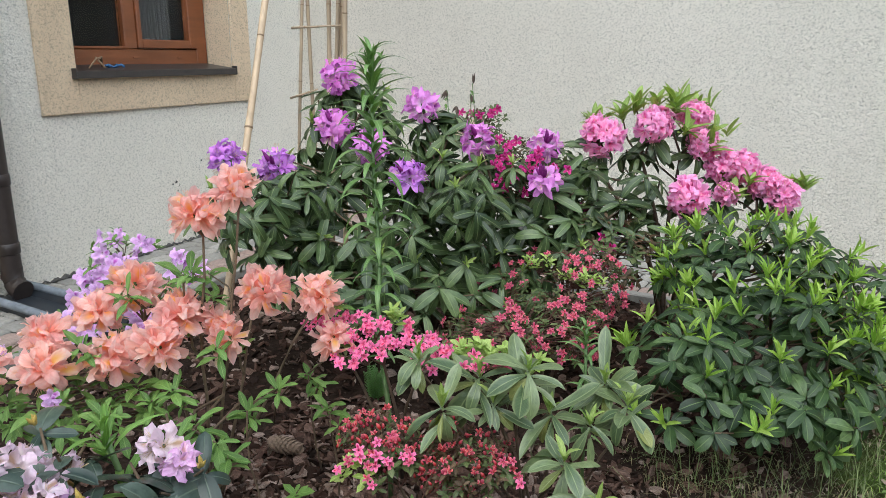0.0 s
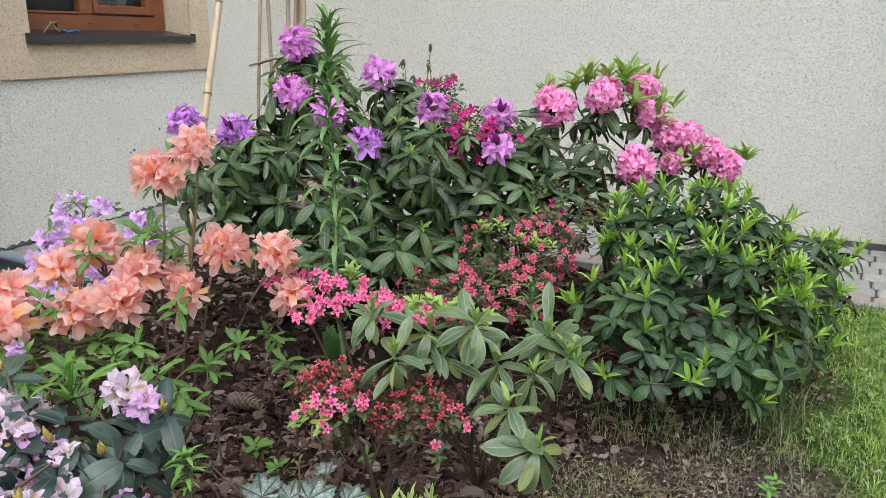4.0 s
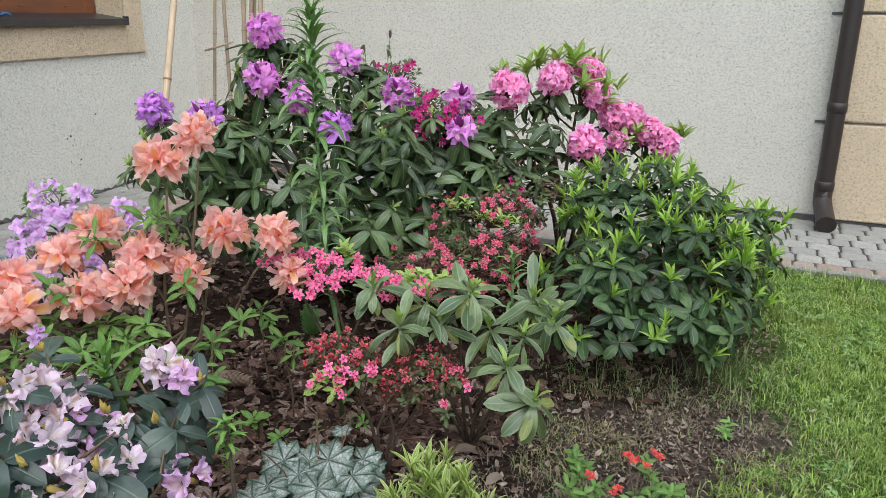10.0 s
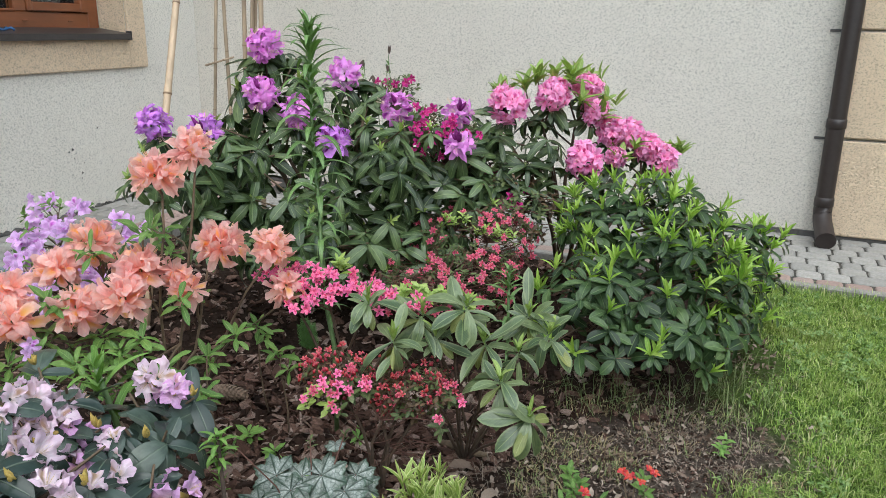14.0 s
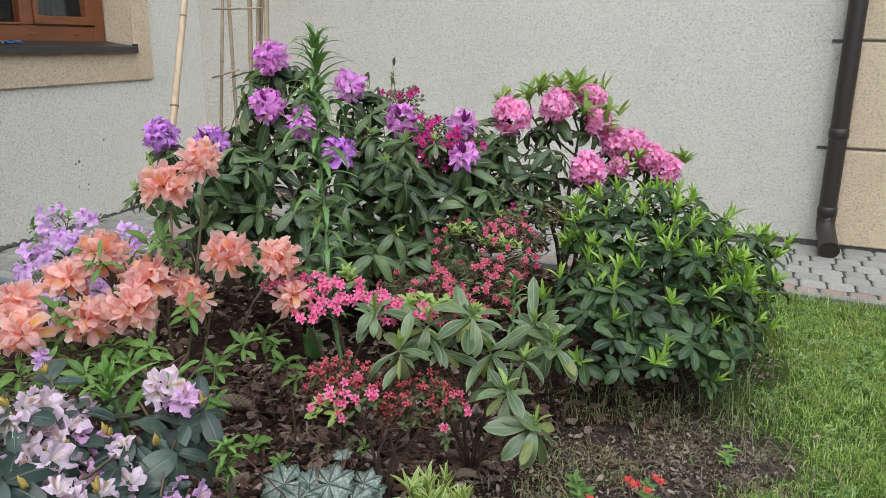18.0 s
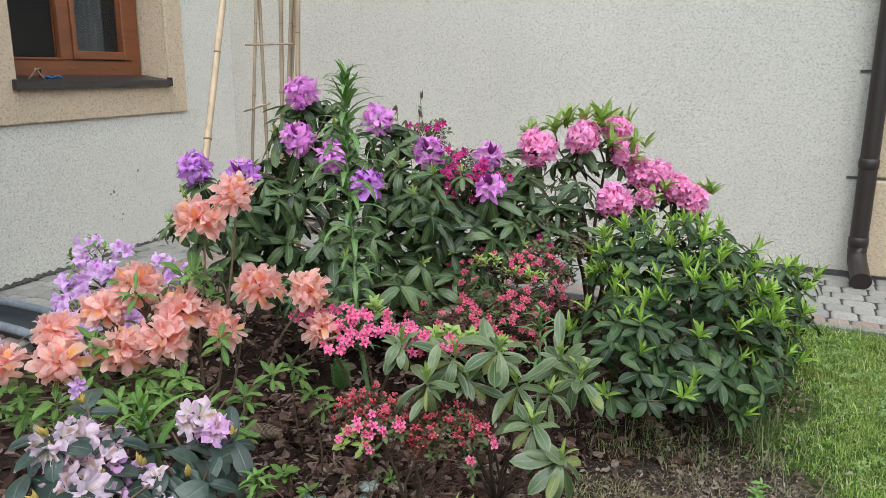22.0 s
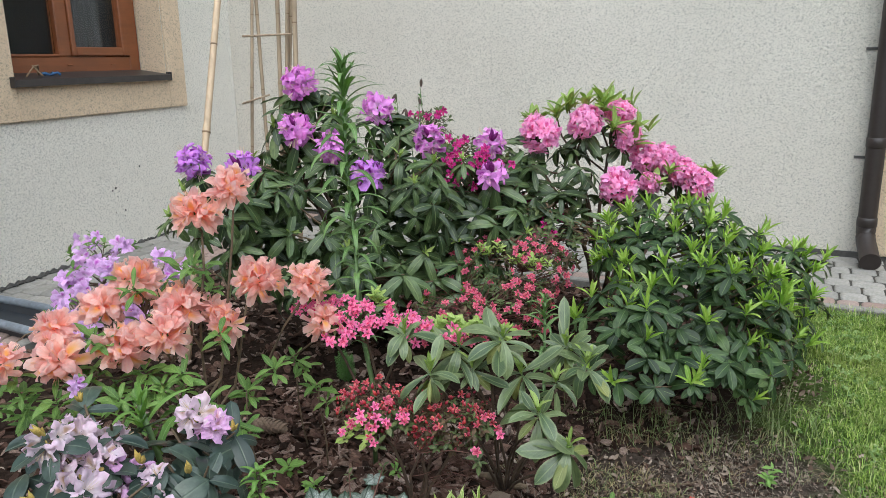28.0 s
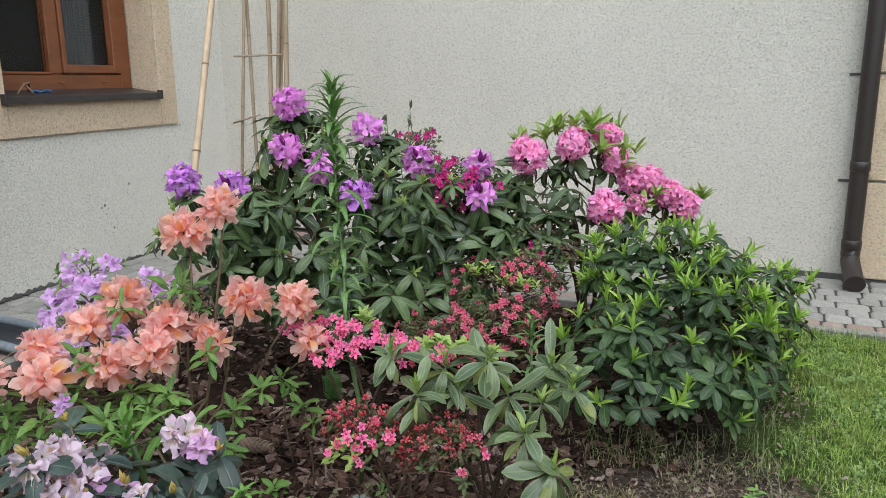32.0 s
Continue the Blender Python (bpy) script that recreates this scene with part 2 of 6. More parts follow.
def empty(name, place, label, category, group="", kind=""):
    ob = new(name)
    ob.location = place
    ob.empty_display_size = 0.1
    return tagged(ob, label, category, group, kind)


def local(vs, base):
    b0 = Vector(base)
    return [Vector(v) - b0 for v in vs]


M_NODE = plain("dark_cane_node", (0.20, 0.13, 0.075), 0.7, 0.0, 60, 0.4, 0.2)


# ---- the house: two walls that meet in a corner ----
SLOPE = 0.1276          # the back wall runs slightly towards the lawn
WALL_Y = 1.41
TURN = -math.atan(SLOPE)


def back_y(x):
    return WALL_Y - SLOPE * x


# the left wall, with the window's opening through it
W0, W1, WZ0, WZ1 = -0.775, 0.555, 1.135, 2.45
bm = bmesh.new()
for y0, y1, z0, z1 in ((-3.4, W0, -0.2, 5.2), (W1, 1.41, -0.2, 5.2), (W0, W1, -0.2, WZ0), (W0, W1, WZ1, 5.2)):
    t = box(-0.34, 0.0, y0, y1, z0, z1)
    tmp = bpy.data.meshes.new("tmp")
    t.to_mesh(tmp)
    t.free()
    bm.from_mesh(tmp)
    bpy.data.meshes.remove(tmp)
bmesh.ops.remove_doubles(bm, verts=bm.verts[:], dist=0.0005)
wall_left = tagged(part("wall_left", bm, None, mat=M_WALL_L), "light grey scratched plaster house wall with a window", "wall", kind="structure")

# the back wall, in its own frame: x along the wall
back = box(-0.34, 7.5, 0.0, 0.34, -0.2, 5.2)
wall_back = tagged(part("wall_back", back, None, mat=M_WALL), "grey-beige rough plaster house wall behind the shrubs", "wall", kind="structure")
wall_back.matrix_world = Matrix.Translation((0, WALL_Y, 0)) @ Matrix.Rotation(TURN, 4, "Z")
WB = wall_back.matrix_world.copy()

# plain unseen walls closing the place behind the walk, added to cut low skylight
for name, x0, x1, y0, y1 in (("wall_garden_south", -9.0, 11.0, -10.3, -10.0), ("wall_garden_east", 10.7, 11.0, -10.0, 3.0), ("wall_garden_west", -9.0, -8.7, -10.0, -3.4)):
    tagged(part(name, box(x0, x1, y0, y1, -0.2, 3.6), None, mat=M_KERB), "unseen plain grey wall added to cut low sky light", "wall", kind="structure")

# dark joint at the foot of both walls
plinth = tagged(part("baseboard_back", box(0.0, 7.0, -0.012, -0.002, -0.1, 0.035, 0.003), None, mat=M_PLINTH), "dark strip at the foot of the wall", "wall base", kind="structure")
plinth.matrix_world = WB
rnd_ = random.Random(5)
vs, fs = [], []
for i in range(90):
    y = -2.6 + i * 0.0445 + rnd_.uniform(-0.02, 0.02)
    r = 0.006 + 0.016 * rnd_.random() ** 2
    a, c2 = tube([(0.006, y - 0.03, 0.004), (0.012 * rnd_.random(), y, 0.008 + 0.012 * rnd_.random()), (0.006, y + 0.03, 0.004)], [r * 0.6, r, r * 0.6], 5)
    o = len(vs)
    vs += a
    fs += [tuple(k + o for k in q) for q in c2]
tagged(new("baseboard_left", mesh_of("baseboard_left", vs, fs, M_PLINTH)), "crumbling dark seam between wall and pavers", "wall base", kind="structure")

# beige corner blocks beyond the downpipes, with grooves between them
quoin = tagged(empty("quoin_back", (0, 0, 0), "beige plaster corner blocks with grooved joints", "wall trim", kind="structure"))
quoin.matrix_world = WB
for k in range(7):
    z0 = 0.02 if k == 0 else -0.005 + 0.617 * k
    z1 = 0.617 * (k + 1) - 0.02
    part("block", box(4.66, 6.9, -0.028, -0.002, z0, z1, 0.008), quoin, mat=M_BEIGE)
for k in range(1, 8):
    part("joint", box(4.57, 4.645, -0.006, -0.001, 0.617 * k - 0.02, 0.617 * k - 0.004), quoin, mat=M_PLINTH)
quoin_l = empty("quoin_left", (0, 0, 0), "beige plaster corner blocks beside the downpipe", "wall trim", kind="structure")
for k in range(7):
    z0 = 0.02 if k == 0 else -0.005 + 0.617 * k
    part("block", box(0.002, 0.026, -2.6, -1.43, z0, 0.617 * (k + 1) - 0.02, 0.008), quoin_l, mat=M_BEIGE)

# ---- window ----
window = empty("window_1", (0, 0, 1.135), "brown wooden casement window with dark panes", "window", kind="structure")


def wpart(name, x0, x1, y0, y1, z0, z1, mat, bev=0.004, parent=None, label=""):
    return part(name, box(x0, x1, y0, y1, z0 - 1.135, z1 - 1.135, bev), parent or window, label, mat)


SUR = "beige plaster window surround"
wpart("surround", 0.001, 0.022, -1.02, W0, 0.905, 2.7, M_BEIGE, 0.005, label=SUR)
wpart("surround", 0.001, 0.022, W1, 0.745, 0.905, 2.7, M_BEIGE, 0.005, label=SUR)
wpart("surround", 0.001, 0.0216, W0, W1, 0.905, WZ0 - 0.03, M_BEIGE, 0.005, label=SUR)
wpart("surround", 0.001, 0.0216, W0, W1, WZ1, 2.7, M_BEIGE, 0.005, label=SUR)
wpart("reveal", -0.2, 0.004, W1 - 0.012, W1 - 0.002, WZ0, WZ1, M_BEIGE, 0.002, label="beige plaster jamb")
wpart("reveal", -0.2, 0.004, W0 + 0.002, W0 + 0.012, WZ0, WZ1, M_BEIGE, 0.002, label="beige plaster jamb")
wpart("reveal", -0.2, 0.004, W0 + 0.012, W1 - 0.012, WZ1 - 0.012, WZ1 - 0.002, M_BEIGE, 0.002, label="beige plaster head")
# folded metal sill with a lip and end caps
bm = bmesh.new()
prof = [(-0.20, 0.036), (0.05, 0.002), (0.056, -0.001), (0.056, -0.038), (0.051, -0.038), (0.051, -0.006), (-0.20, 0.012)]
ring = [[bm.verts.new((x, y, z)) for x, z in prof] for y in (W0 - 0.035, W1 - 0.02)]
for k in range(len(prof)):
    bm.faces.new((ring[0][k], ring[0][(k + 1) % 7], ring[1][(k + 1) % 7], ring[1][k]))
bm.faces.new(ring[0])
bm.faces.new(ring[1][::-1])
sill = part("window_sill", bm, window, "dark brown sheet metal sill", M_SILL)
for y in (W0 - 0.038, W1 - 0.02):
    part("end_cap", box(0.012, 0.06, y, y + 0.008, -0.042, 0.018, 0.003), sill, mat=M_SILL)
XF = -0.20
FR = "brown varnished wooden frame"
FB, MU, FE = 1.275, -0.20, 0.51     # top of the bottom rail, the mullion, the frame's inner end
wpart("window_frame", XF - 0.06, XF, FE - 0.072, W1 - 0.012, WZ0 + 0.02, WZ1, M_WOOD, 0.006, label=FR)
wpart("window_frame", XF - 0.06, XF, W0 + 0.012, W0 + 0.06, WZ0 + 0.02, WZ1, M_WOOD, 0.006, label=FR)
wpart("window_frame", XF - 0.06, XF, MU, MU + 0.10, FB - 0.01, WZ1 - 0.07, M_WOOD, 0.006, label=FR)
wpart("window_frame", XF - 0.06, XF - 0.001, W0 + 0.06, FE - 0.072, WZ0 + 0.02, FB - 0.01, M_WOOD, 0.006, label=FR)
wpart("window_frame", XF - 0.06, XF - 0.001, W0 + 0.06, FE - 0.072, WZ1 - 0.07, WZ1, M_WOOD, 0.006, label=FR)
bead = wpart("glazing_bead", XF - 0.02, XF + 0.006, W0 + 0.06, MU, FB - 0.012, FB + 0.004, M_WOOD, 0.004)
p_ = wpart("pane", XF - 0.04, XF - 0.034, W0 + 0.06, MU, FB - 0.01, WZ1 - 0.07, M_GLASS, 0.0, None, "dark reflecting glass")
p_.visible_shadow = False
a, c2, z0, z1 = MU + 0.10, FE - 0.072, FB - 0.006, WZ1 - 0.075
s = wpart("sash", XF - 0.045, XF + 0.014, a, a + 0.036, z0, z1, M_WOOD, 0.006, label="brown wooden sash")
for q in ((c2 - 0.075, c2, z0, z1), (a + 0.036, c2 - 0.075, z0, z0 + 0.056), (a + 0.036, c2 - 0.075, z1 - 0.06, z1)):
    wpart("rail", XF - 0.045, XF + 0.0135, *q, M_WOOD, 0.006, s)
p_ = wpart("pane", XF - 0.02, XF - 0.014, a + 0.03, c2 - 0.07, z0 + 0.05, z1 - 0.05, M_GLASS, 0.0, s, "dark reflecting glass")
p_.visible_shadow = False
for y in (0.24, -0.15, -0.62):
    wpart("drain_cap", XF, XF + 0.008, y, y + 0.045, WZ0 + 0.072, WZ0 + 0.082, M_WOOD, 0.003)
# net curtain behind the panes, and the room whose bluish dark paints the reflected sky
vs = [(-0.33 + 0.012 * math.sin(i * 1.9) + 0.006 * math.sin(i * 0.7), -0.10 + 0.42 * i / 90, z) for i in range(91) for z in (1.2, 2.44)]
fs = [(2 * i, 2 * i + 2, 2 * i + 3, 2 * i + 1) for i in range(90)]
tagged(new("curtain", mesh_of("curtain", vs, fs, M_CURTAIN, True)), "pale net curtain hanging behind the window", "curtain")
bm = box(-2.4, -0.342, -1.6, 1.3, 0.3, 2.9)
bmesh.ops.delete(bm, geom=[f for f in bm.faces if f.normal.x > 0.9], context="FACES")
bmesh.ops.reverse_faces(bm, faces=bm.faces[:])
tagged(part("room_walls", bm, None, mat=M_ROOM), "plain room behind the window, pane reflection painted into its bluish dark", "wall", kind="structure")

# bent wire hook with a blue cord on the sill
hook = empty("wire_hook", (-0.09, -0.50, 1.152), "bent steel wire hook lying on the window sill", "hook")
pts = [(0.05, -0.10, 0.0), (0.045, -0.06, 0.032), (0.02, -0.015, 0.036), (0.0, 0.0, 0.006), (-0.01, 0.005, 0.03), (0.03, -0.05, 0.035), (0.06, -0.04, 0.0)]
part("wire", mesh_of("wire", *tube([Vector(p) * 1.7 for p in pts], [0.005] * 7, 6), M_NODE, True), hook)
pts = [(0.02 + 0.02 * math.sin(i * 1.3), 0.0 + i * 0.012, 0.010 + 0.008 * math.sin(i * 2.1)) for i in range(12)]
part("cord", mesh_of("cord", *tube(pts, [0.008] * 12, 6), M_BLUE, True), hook, "blue cord wound in a loop")


# ---- downpipes ----
def downpipe(name, x, y, turn, joints, label, kick=1.0, low=0.0):
    ob = empty(name, (x, y, 0), label, "downpipe")
    ob.rotation_euler = (0, 0, turn)
    r = 0.05
    vs, fs = tube([(0, 0, 5.0), (0, 0, 0.18 - low)], [r, r], 20, caps=False)
    part("pipe", mesh_of("pipe", vs, fs, M_SPOUT, True), ob)
    for z in joints:
        vs, fs = tube([(0, 0, z + 0.03), (0, 0, z + 0.024), (0, 0, z - 0.024), (0, 0, z - 0.03)], [r, r + 0.005, r + 0.005, r], 20)
        part("socket", mesh_of("socket", vs, fs, M_SPOUT, True), ob)
        part("bracket", box(-0.012, 0.012, 0.03, 0.10, z - 0.05, z - 0.04, 0.002), ob, mat=M_SPOUT)
    # the elbow kicks out from the wall and ends open
    end = -0.24 * kick - 0.03 * (1 - kick)
    pts = [(0, 0, 0.23 - low), (0, 0, 0.175 - low), (0.001, -0.012, 0.150 - low), (0.004 * kick, -0.040, 0.122 - low), (0.02 * kick, end, 0.052)]
    vs, fs = tube(pts, [r + 0.003] * 5, 20, caps=False)
    part("elbow", mesh_of("elbow", vs, fs, M_SPOUT, True), ob, "elbow with an open end")
    a, c2 = Vector(pts[4]), Vector(pts[3])
    d = (a - c2).normalized()
    vs, fs = tube([a + d * 0.003, a + d * 0.003, a - d * 0.004], [r + 0.001, r + 0.0065, r + 0.0065], 20, caps=False)
    part("rim", mesh_of("rim", vs, fs, M_SPOUT), ob)
    # the bore's shade is put into its near-black colour
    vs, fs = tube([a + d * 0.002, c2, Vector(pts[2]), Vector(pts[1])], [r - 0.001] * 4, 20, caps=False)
    part("bore", mesh_of("bore", vs, fs, M_DARK), ob, "inside of the pipe, its shade painted near-black")
    return ob


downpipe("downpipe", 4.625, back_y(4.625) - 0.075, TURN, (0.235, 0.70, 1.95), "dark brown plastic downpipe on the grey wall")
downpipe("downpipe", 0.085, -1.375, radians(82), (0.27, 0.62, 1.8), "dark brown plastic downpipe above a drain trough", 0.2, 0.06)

# drain trough in front of the left downpipe
tr = empty("drain_trough", (0.0, -1.4, 0.0), "blue-grey plastic drain trough below the downpipe", "trough")
tr.rotation_euler = (0, 0, radians(-10))
bm = bmesh.new()
prof = [(-0.13, 0.05), (-0.112, 0.05), (-0.085, 0.012), (0.085, 0.012), (0.112, 0.05), (0.13, 0.05), (0.10, -0.02), (-0.10, -0.02)]
rings = [[bm.verts.new((x, y + 0.02 * math.sin(x * 3), z)) for y, z in prof] for x in (0.02, 0.2, 0.4, 0.6, 0.8, 0.95)]
for i in range(5):
    for k in range(8):
        bm.faces.new((rings[i][k], rings[i][(k + 1) % 8], rings[i + 1][(k + 1) % 8], rings[i + 1][k]))
bm.faces.new(rings[0][::-1])
bm.faces.new(rings[5])
part("channel", bm, tr, mat=M_TROUGH)
for s in (-0.121, 0.121):
    vs, fs = tube([(x, s + 0.02 * math.sin(x * 3), 0.052) for x in (0.0, 0.2, 0.4, 0.6, 0.8, 0.97)], [0.021] * 6, 10)
    part("rim", mesh_of("rim", vs, fs, M_TROUGH_RIM, True), tr, "worn pale rolled rim")


# ---- bamboo ----
def cane(parent, name, a, c2, r0, r1, mat, joints, rnd_, bow=0.01):
    a, c2 = Vector(a), Vector(c2)
    L = (c2 - a).length
    side = Vector((rnd_.uniform(-1, 1), rnd_.uniform(-1, 1), 0)) * bow
    pts, rad = [], []
    ts = sorted([0.0, 1.0] + [k / joints + d + rnd_.uniform(-0.01, 0.01) * (d == 0) for k in range(1, joints) for d in (-0.012, 0.0, 0.012)])
    for t in ts:
        base = abs(t * joints - round(t * joints)) < 0.006 * joints
        pts.append(a.lerp(c2, t) + side * math.sin(t * math.pi))
        rad.append((r0 + (r1 - r0) * t) * (1.16 if base and 0.01 < t < 0.99 else 1.0))
    ob = part(name, mesh_of(name, *tube(pts, rad, 10), mat, True), parent)
    for t, q, r in list(zip(ts, pts, rad))[2:-1:3]:
        d = (c2 - a).normalized() * r * 0.22
        part("node", mesh_of("node", *tube([q - d, q + d], [r * 1.05] * 2, 10), M_NODE, True), ob)


rnd_ = random.Random(3)
pole = empty("bamboo_pole", (1.655, -1.677, 0), "thick yellow bamboo stake stuck in the bed, leaning back", "bamboo pole")
cane(pole, "cane", (0.007, -0.041, -0.1), (-0.164, 0.952, 2.3), 0.0155, 0.0145, M_BAMBOO, 7, rnd_, 0.004)
trellis = empty("bamboo_trellis", (1.7, -0.95, 0), "thin bamboo canes tied into a trellis behind the rhododendron", "trellis")
for a, c2, r in (((-0.185, 0.0, 0), (0.027, 0.0, 2.3), 0.008),
                 ((-0.027, 0.019999999999999907, 0), (-0.038, 0.019999999999999907, 2.3), 0.009),
                 ((-0.012, 0.029999999999999916, 0), (0.085, 0.029999999999999916, 2.3), 0.011),
                 ((-0.009, 0.019999999999999907, 0), (0.191, 0.019999999999999907, 2.3), 0.009),
                 ((0.105, 0.0, 0), (0.208, 0.0, 2.3), 0.012),
                 ((-0.015, 0.04999999999999993, 0), (0.205, 0.04999999999999993, 2.3), 0.009)):
    cane(trellis, "cane", (a[0], a[1], -0.1), c2, r, r * 0.9, M_CANE, 8, rnd_, 0.012)
cane(trellis, "crosspiece", (-0.10, -0.02, 1.325), (0.16, 0.0, 1.33), 0.005, 0.004, M_CANE, 4, rnd_, 0.004)
cane(trellis, "crosspiece", (-0.12, -0.03, 1.02), (0.02, -0.02, 1.06), 0.005, 0.004, M_CANE, 3, rnd_, 0.004)


# ---- ground, pavement ----
def kerb_y(x):
    return 0.345 - SLOPE * x


KX = 0.80


def rough(x, y):
    return noise.noise(Vector((x * 2.1, y * 2.1, 0.3))) * 0.022 + noise.noise(Vector((x * 7, y * 7, 1.3))) * 0.010


def ground_z(x, y):
    if x < KX + 0.02 or y > kerb_y(x) - 0.02:
        return -0.07
    near = min(x - KX, (kerb_y(x) - y))
    bed = max(0.0, min(1.0, (3.5 + (y + 2.0) * 0.42 - x) / 0.6))
    return -0.035 + rough(x, y) * min(1, near * 4) + 0.05 * bed * min(1, near * 2)


xs = sorted(set([-80, -30, -10, -4, -1, 0.3, 9, 12, 20, 40, 80] + [round(0.7 + i * 0.06, 3) for i in range(90)]))
ys = sorted(set([-80, -40, -20, -10, -6, 1.6, 3, 8, 20, 80] + [round(-4.6 + i * 0.06, 3) for i in range(90)]))
vs = [(x, y, ground_z(x, y)) for y in ys for x in xs]
nx = len(xs)
fs = [(j * nx + i, j * nx + i + 1, (j + 1) * nx + i + 1, (j + 1) * nx + i) for j in range(len(ys) - 1) for i in range(nx - 1)]
ground = tagged(new("ground", mesh_of("ground", vs, fs, M_GROUND, True)), "garden soil, bare earth and turf", "ground", kind="structure")

# concrete edging of the two paved strips
kerb = part("kerb", box(KX - 0.03, 7.0, -0.03, 0.03, -0.12, 0.012, 0.006), None, mat=M_KERB)
kerb.matrix_world = Matrix.Translation((0, 0.345 - 0.03, 0)) @ Matrix.Rotation(TURN, 4, "Z")
tagged(kerb, "thin concrete edging between pavers and lawn", "kerb", kind="structure")
kerb = part("kerb", box(KX - 0.03, KX + 0.03, -3.2, 0.2, -0.12, 0.012, 0.006), None, mat=M_KERB)
tagged(kerb, "thin concrete edging between pavers and bed", "kerb", kind="structure")


def paver(me_name, L, W, mat):
    """A block with rounded corners and softly worn upper edges."""
    vs, fs, N = [], [], 16
    for z, cut, rad in ((-0.06, 0.0, 0.022), (-0.012, 0.0, 0.022), (-0.004, 0.003, 0.022), (0.0, 0.010, 0.02), (0.0015, 0.028, 0.012)):
        for cx, cy, a0 in ((1, 1, 0), (-1, 1, 90), (-1, -1, 180), (1, -1, 270)):
            for k in range(4):
                a = radians(a0 + 30 * k)
                p = Vector((cx * (L / 2 - cut - rad) + rad * math.cos(a), cy * (W / 2 - cut - rad) + rad * math.sin(a), z))
                p.z += 0.003 * noise.noise(p * 14 + Vector((L * 50, 0, 0)))
                vs.append(p)
    for r in range(4):
        fs += [(N * r + k, N * r + (k + 1) % N, N * r + N + (k + 1) % N, N * r + N + k) for k in range(N)]
    fs.append(tuple(range(4 * N, 5 * N)))
    return mesh_of(me_name, vs, fs, mat, True)


KINDS = [(w, paver("paver", w, 0.123, M_PAVER), paver("paver", w, 0.123, M_PAVER_RED)) for w in (0.10, 0.125, 0.16)]


def lay(parent, length, rows, pitch, red_rows, rnd_, start=0.0):
    for r in range(rows):
        x = start - rnd_.random() * 0.1
        while x < length:
            w, grey, red = KINDS[rnd_.choice((0, 1, 1, 2))]
            if x >= start - 0.02 and x + w < length + 0.1:
                ob = part("paver", red if r in red_rows else grey, parent)
                ob.location = (x + w / 2, (r + 0.5) * pitch, rnd_.uniform(-0.004, 0.003))
                ob.rotation_euler = (rnd_.uniform(-0.015, 0.015), rnd_.uniform(-0.015, 0.015), rnd_.uniform(-0.02, 0.02))
            x += w + 0.008


rnd_ = random.Random(11)
pav = part("pavement_back", box(0.0, 6.4, 0.0, 1.06, -0.09, -0.009), None, mat=M_JOINT)
tagged(pav, "grey rounded concrete pavers along the house wall", "pavement", kind="structure")
pav.matrix_world = Matrix.Translation((0, 0.345, 0)) @ Matrix.Rotation(TURN, 4, "Z")
lay(pav, 5.9, 8, 0.1325, (0,), rnd_, 0.78)
pav = part("pavement_left", box(0.0, 4.3, 0.0, KX - 0.03, -0.09, -0.0145), None, mat=M_JOINT)
tagged(pav, "grey rounded pavers with a reddish edge row", "pavement", kind="structure")
pav.matrix_world = Matrix.Translation((KX - 0.03, -2.95, 0)) @ Matrix.Rotation(radians(90), 4, "Z")
lay(pav, 4.3, 6, 0.1325, (0, 1), rnd_)

# ---- places of flowers and shoots, in metres ----
PURPLE = [(2.15, -1.48, 1.14), (2.17, -1.56, 0.97), (2.31, -1.54, 0.9), (2.42, -1.49, 0.79), (1.8, -1.71, 0.85), (1.96, -1.63, 0.82), (2.42, -1.36, 1.03), (2.6, -1.27, 0.91), (2.82, -1.12, 0.88), (2.85, -1.25, 0.77)]
PINK = [(2.99, -0.91, 0.91), (3.16, -0.81, 0.95), (3.29, -0.64, 0.97), (3.34, -0.7, 0.87), (3.41, -0.66, 0.78), (3.48, -0.57, 0.76), (3.58, -0.53, 0.7), (3.65, -0.52, 0.64), (3.32, -0.88, 0.68), (3.44, -0.72, 0.67)]
MAGENTA = [(2.42, -0.93, 0.97), (2.53, -0.95, 0.98), (2.52, -0.96, 0.95), (2.7, -1.2, 0.89), (2.68, -1.21, 0.88), (2.76, -1.21, 0.81), (2.79, -1.2, 0.8), (2.73, -1.22, 0.78), (2.69, -1.25, 0.74), (2.64, -1.24, 0.82), (2.44, -1.25, 0.78), (2.89, -1.16, 0.81), (2.67, -1.27, 0.69), (2.98, -1.02, 0.59), (3.04, -1.06, 0.56), (3.07, -0.99, 0.58), (3.12, -1.04, 0.55), (3.02, -1.13, 0.52), (3.02, -1.2, 0.46), (2.93, -1.03, 0.61), (3.06, -1.12, 0.51), (2.75, -1.23, 0.73), (2.72, -1.21, 0.83), (2.78, -1.19, 0.84), (2.66, -1.25, 0.78), (2.81, -1.2, 0.77)]
PEACH = [(2.38, -2.51, 0.84), (2.44, -2.44, 0.9), (2.49, -2.42, 0.64), (2.62, -2.37, 0.63), (2.65, -2.36, 0.52), (2.2, -2.55, 0.66), (2.12, -2.6, 0.59), (2.32, -2.53, 0.59), (2.33, -2.62, 0.54), (2.23, -2.67, 0.52), (2.06, -2.71, 0.56), (2.13, -2.77, 0.51), (2, -2.81, 0.5), (2.43, -2.49, 0.53), (2.38, -2.47, 0.56)]
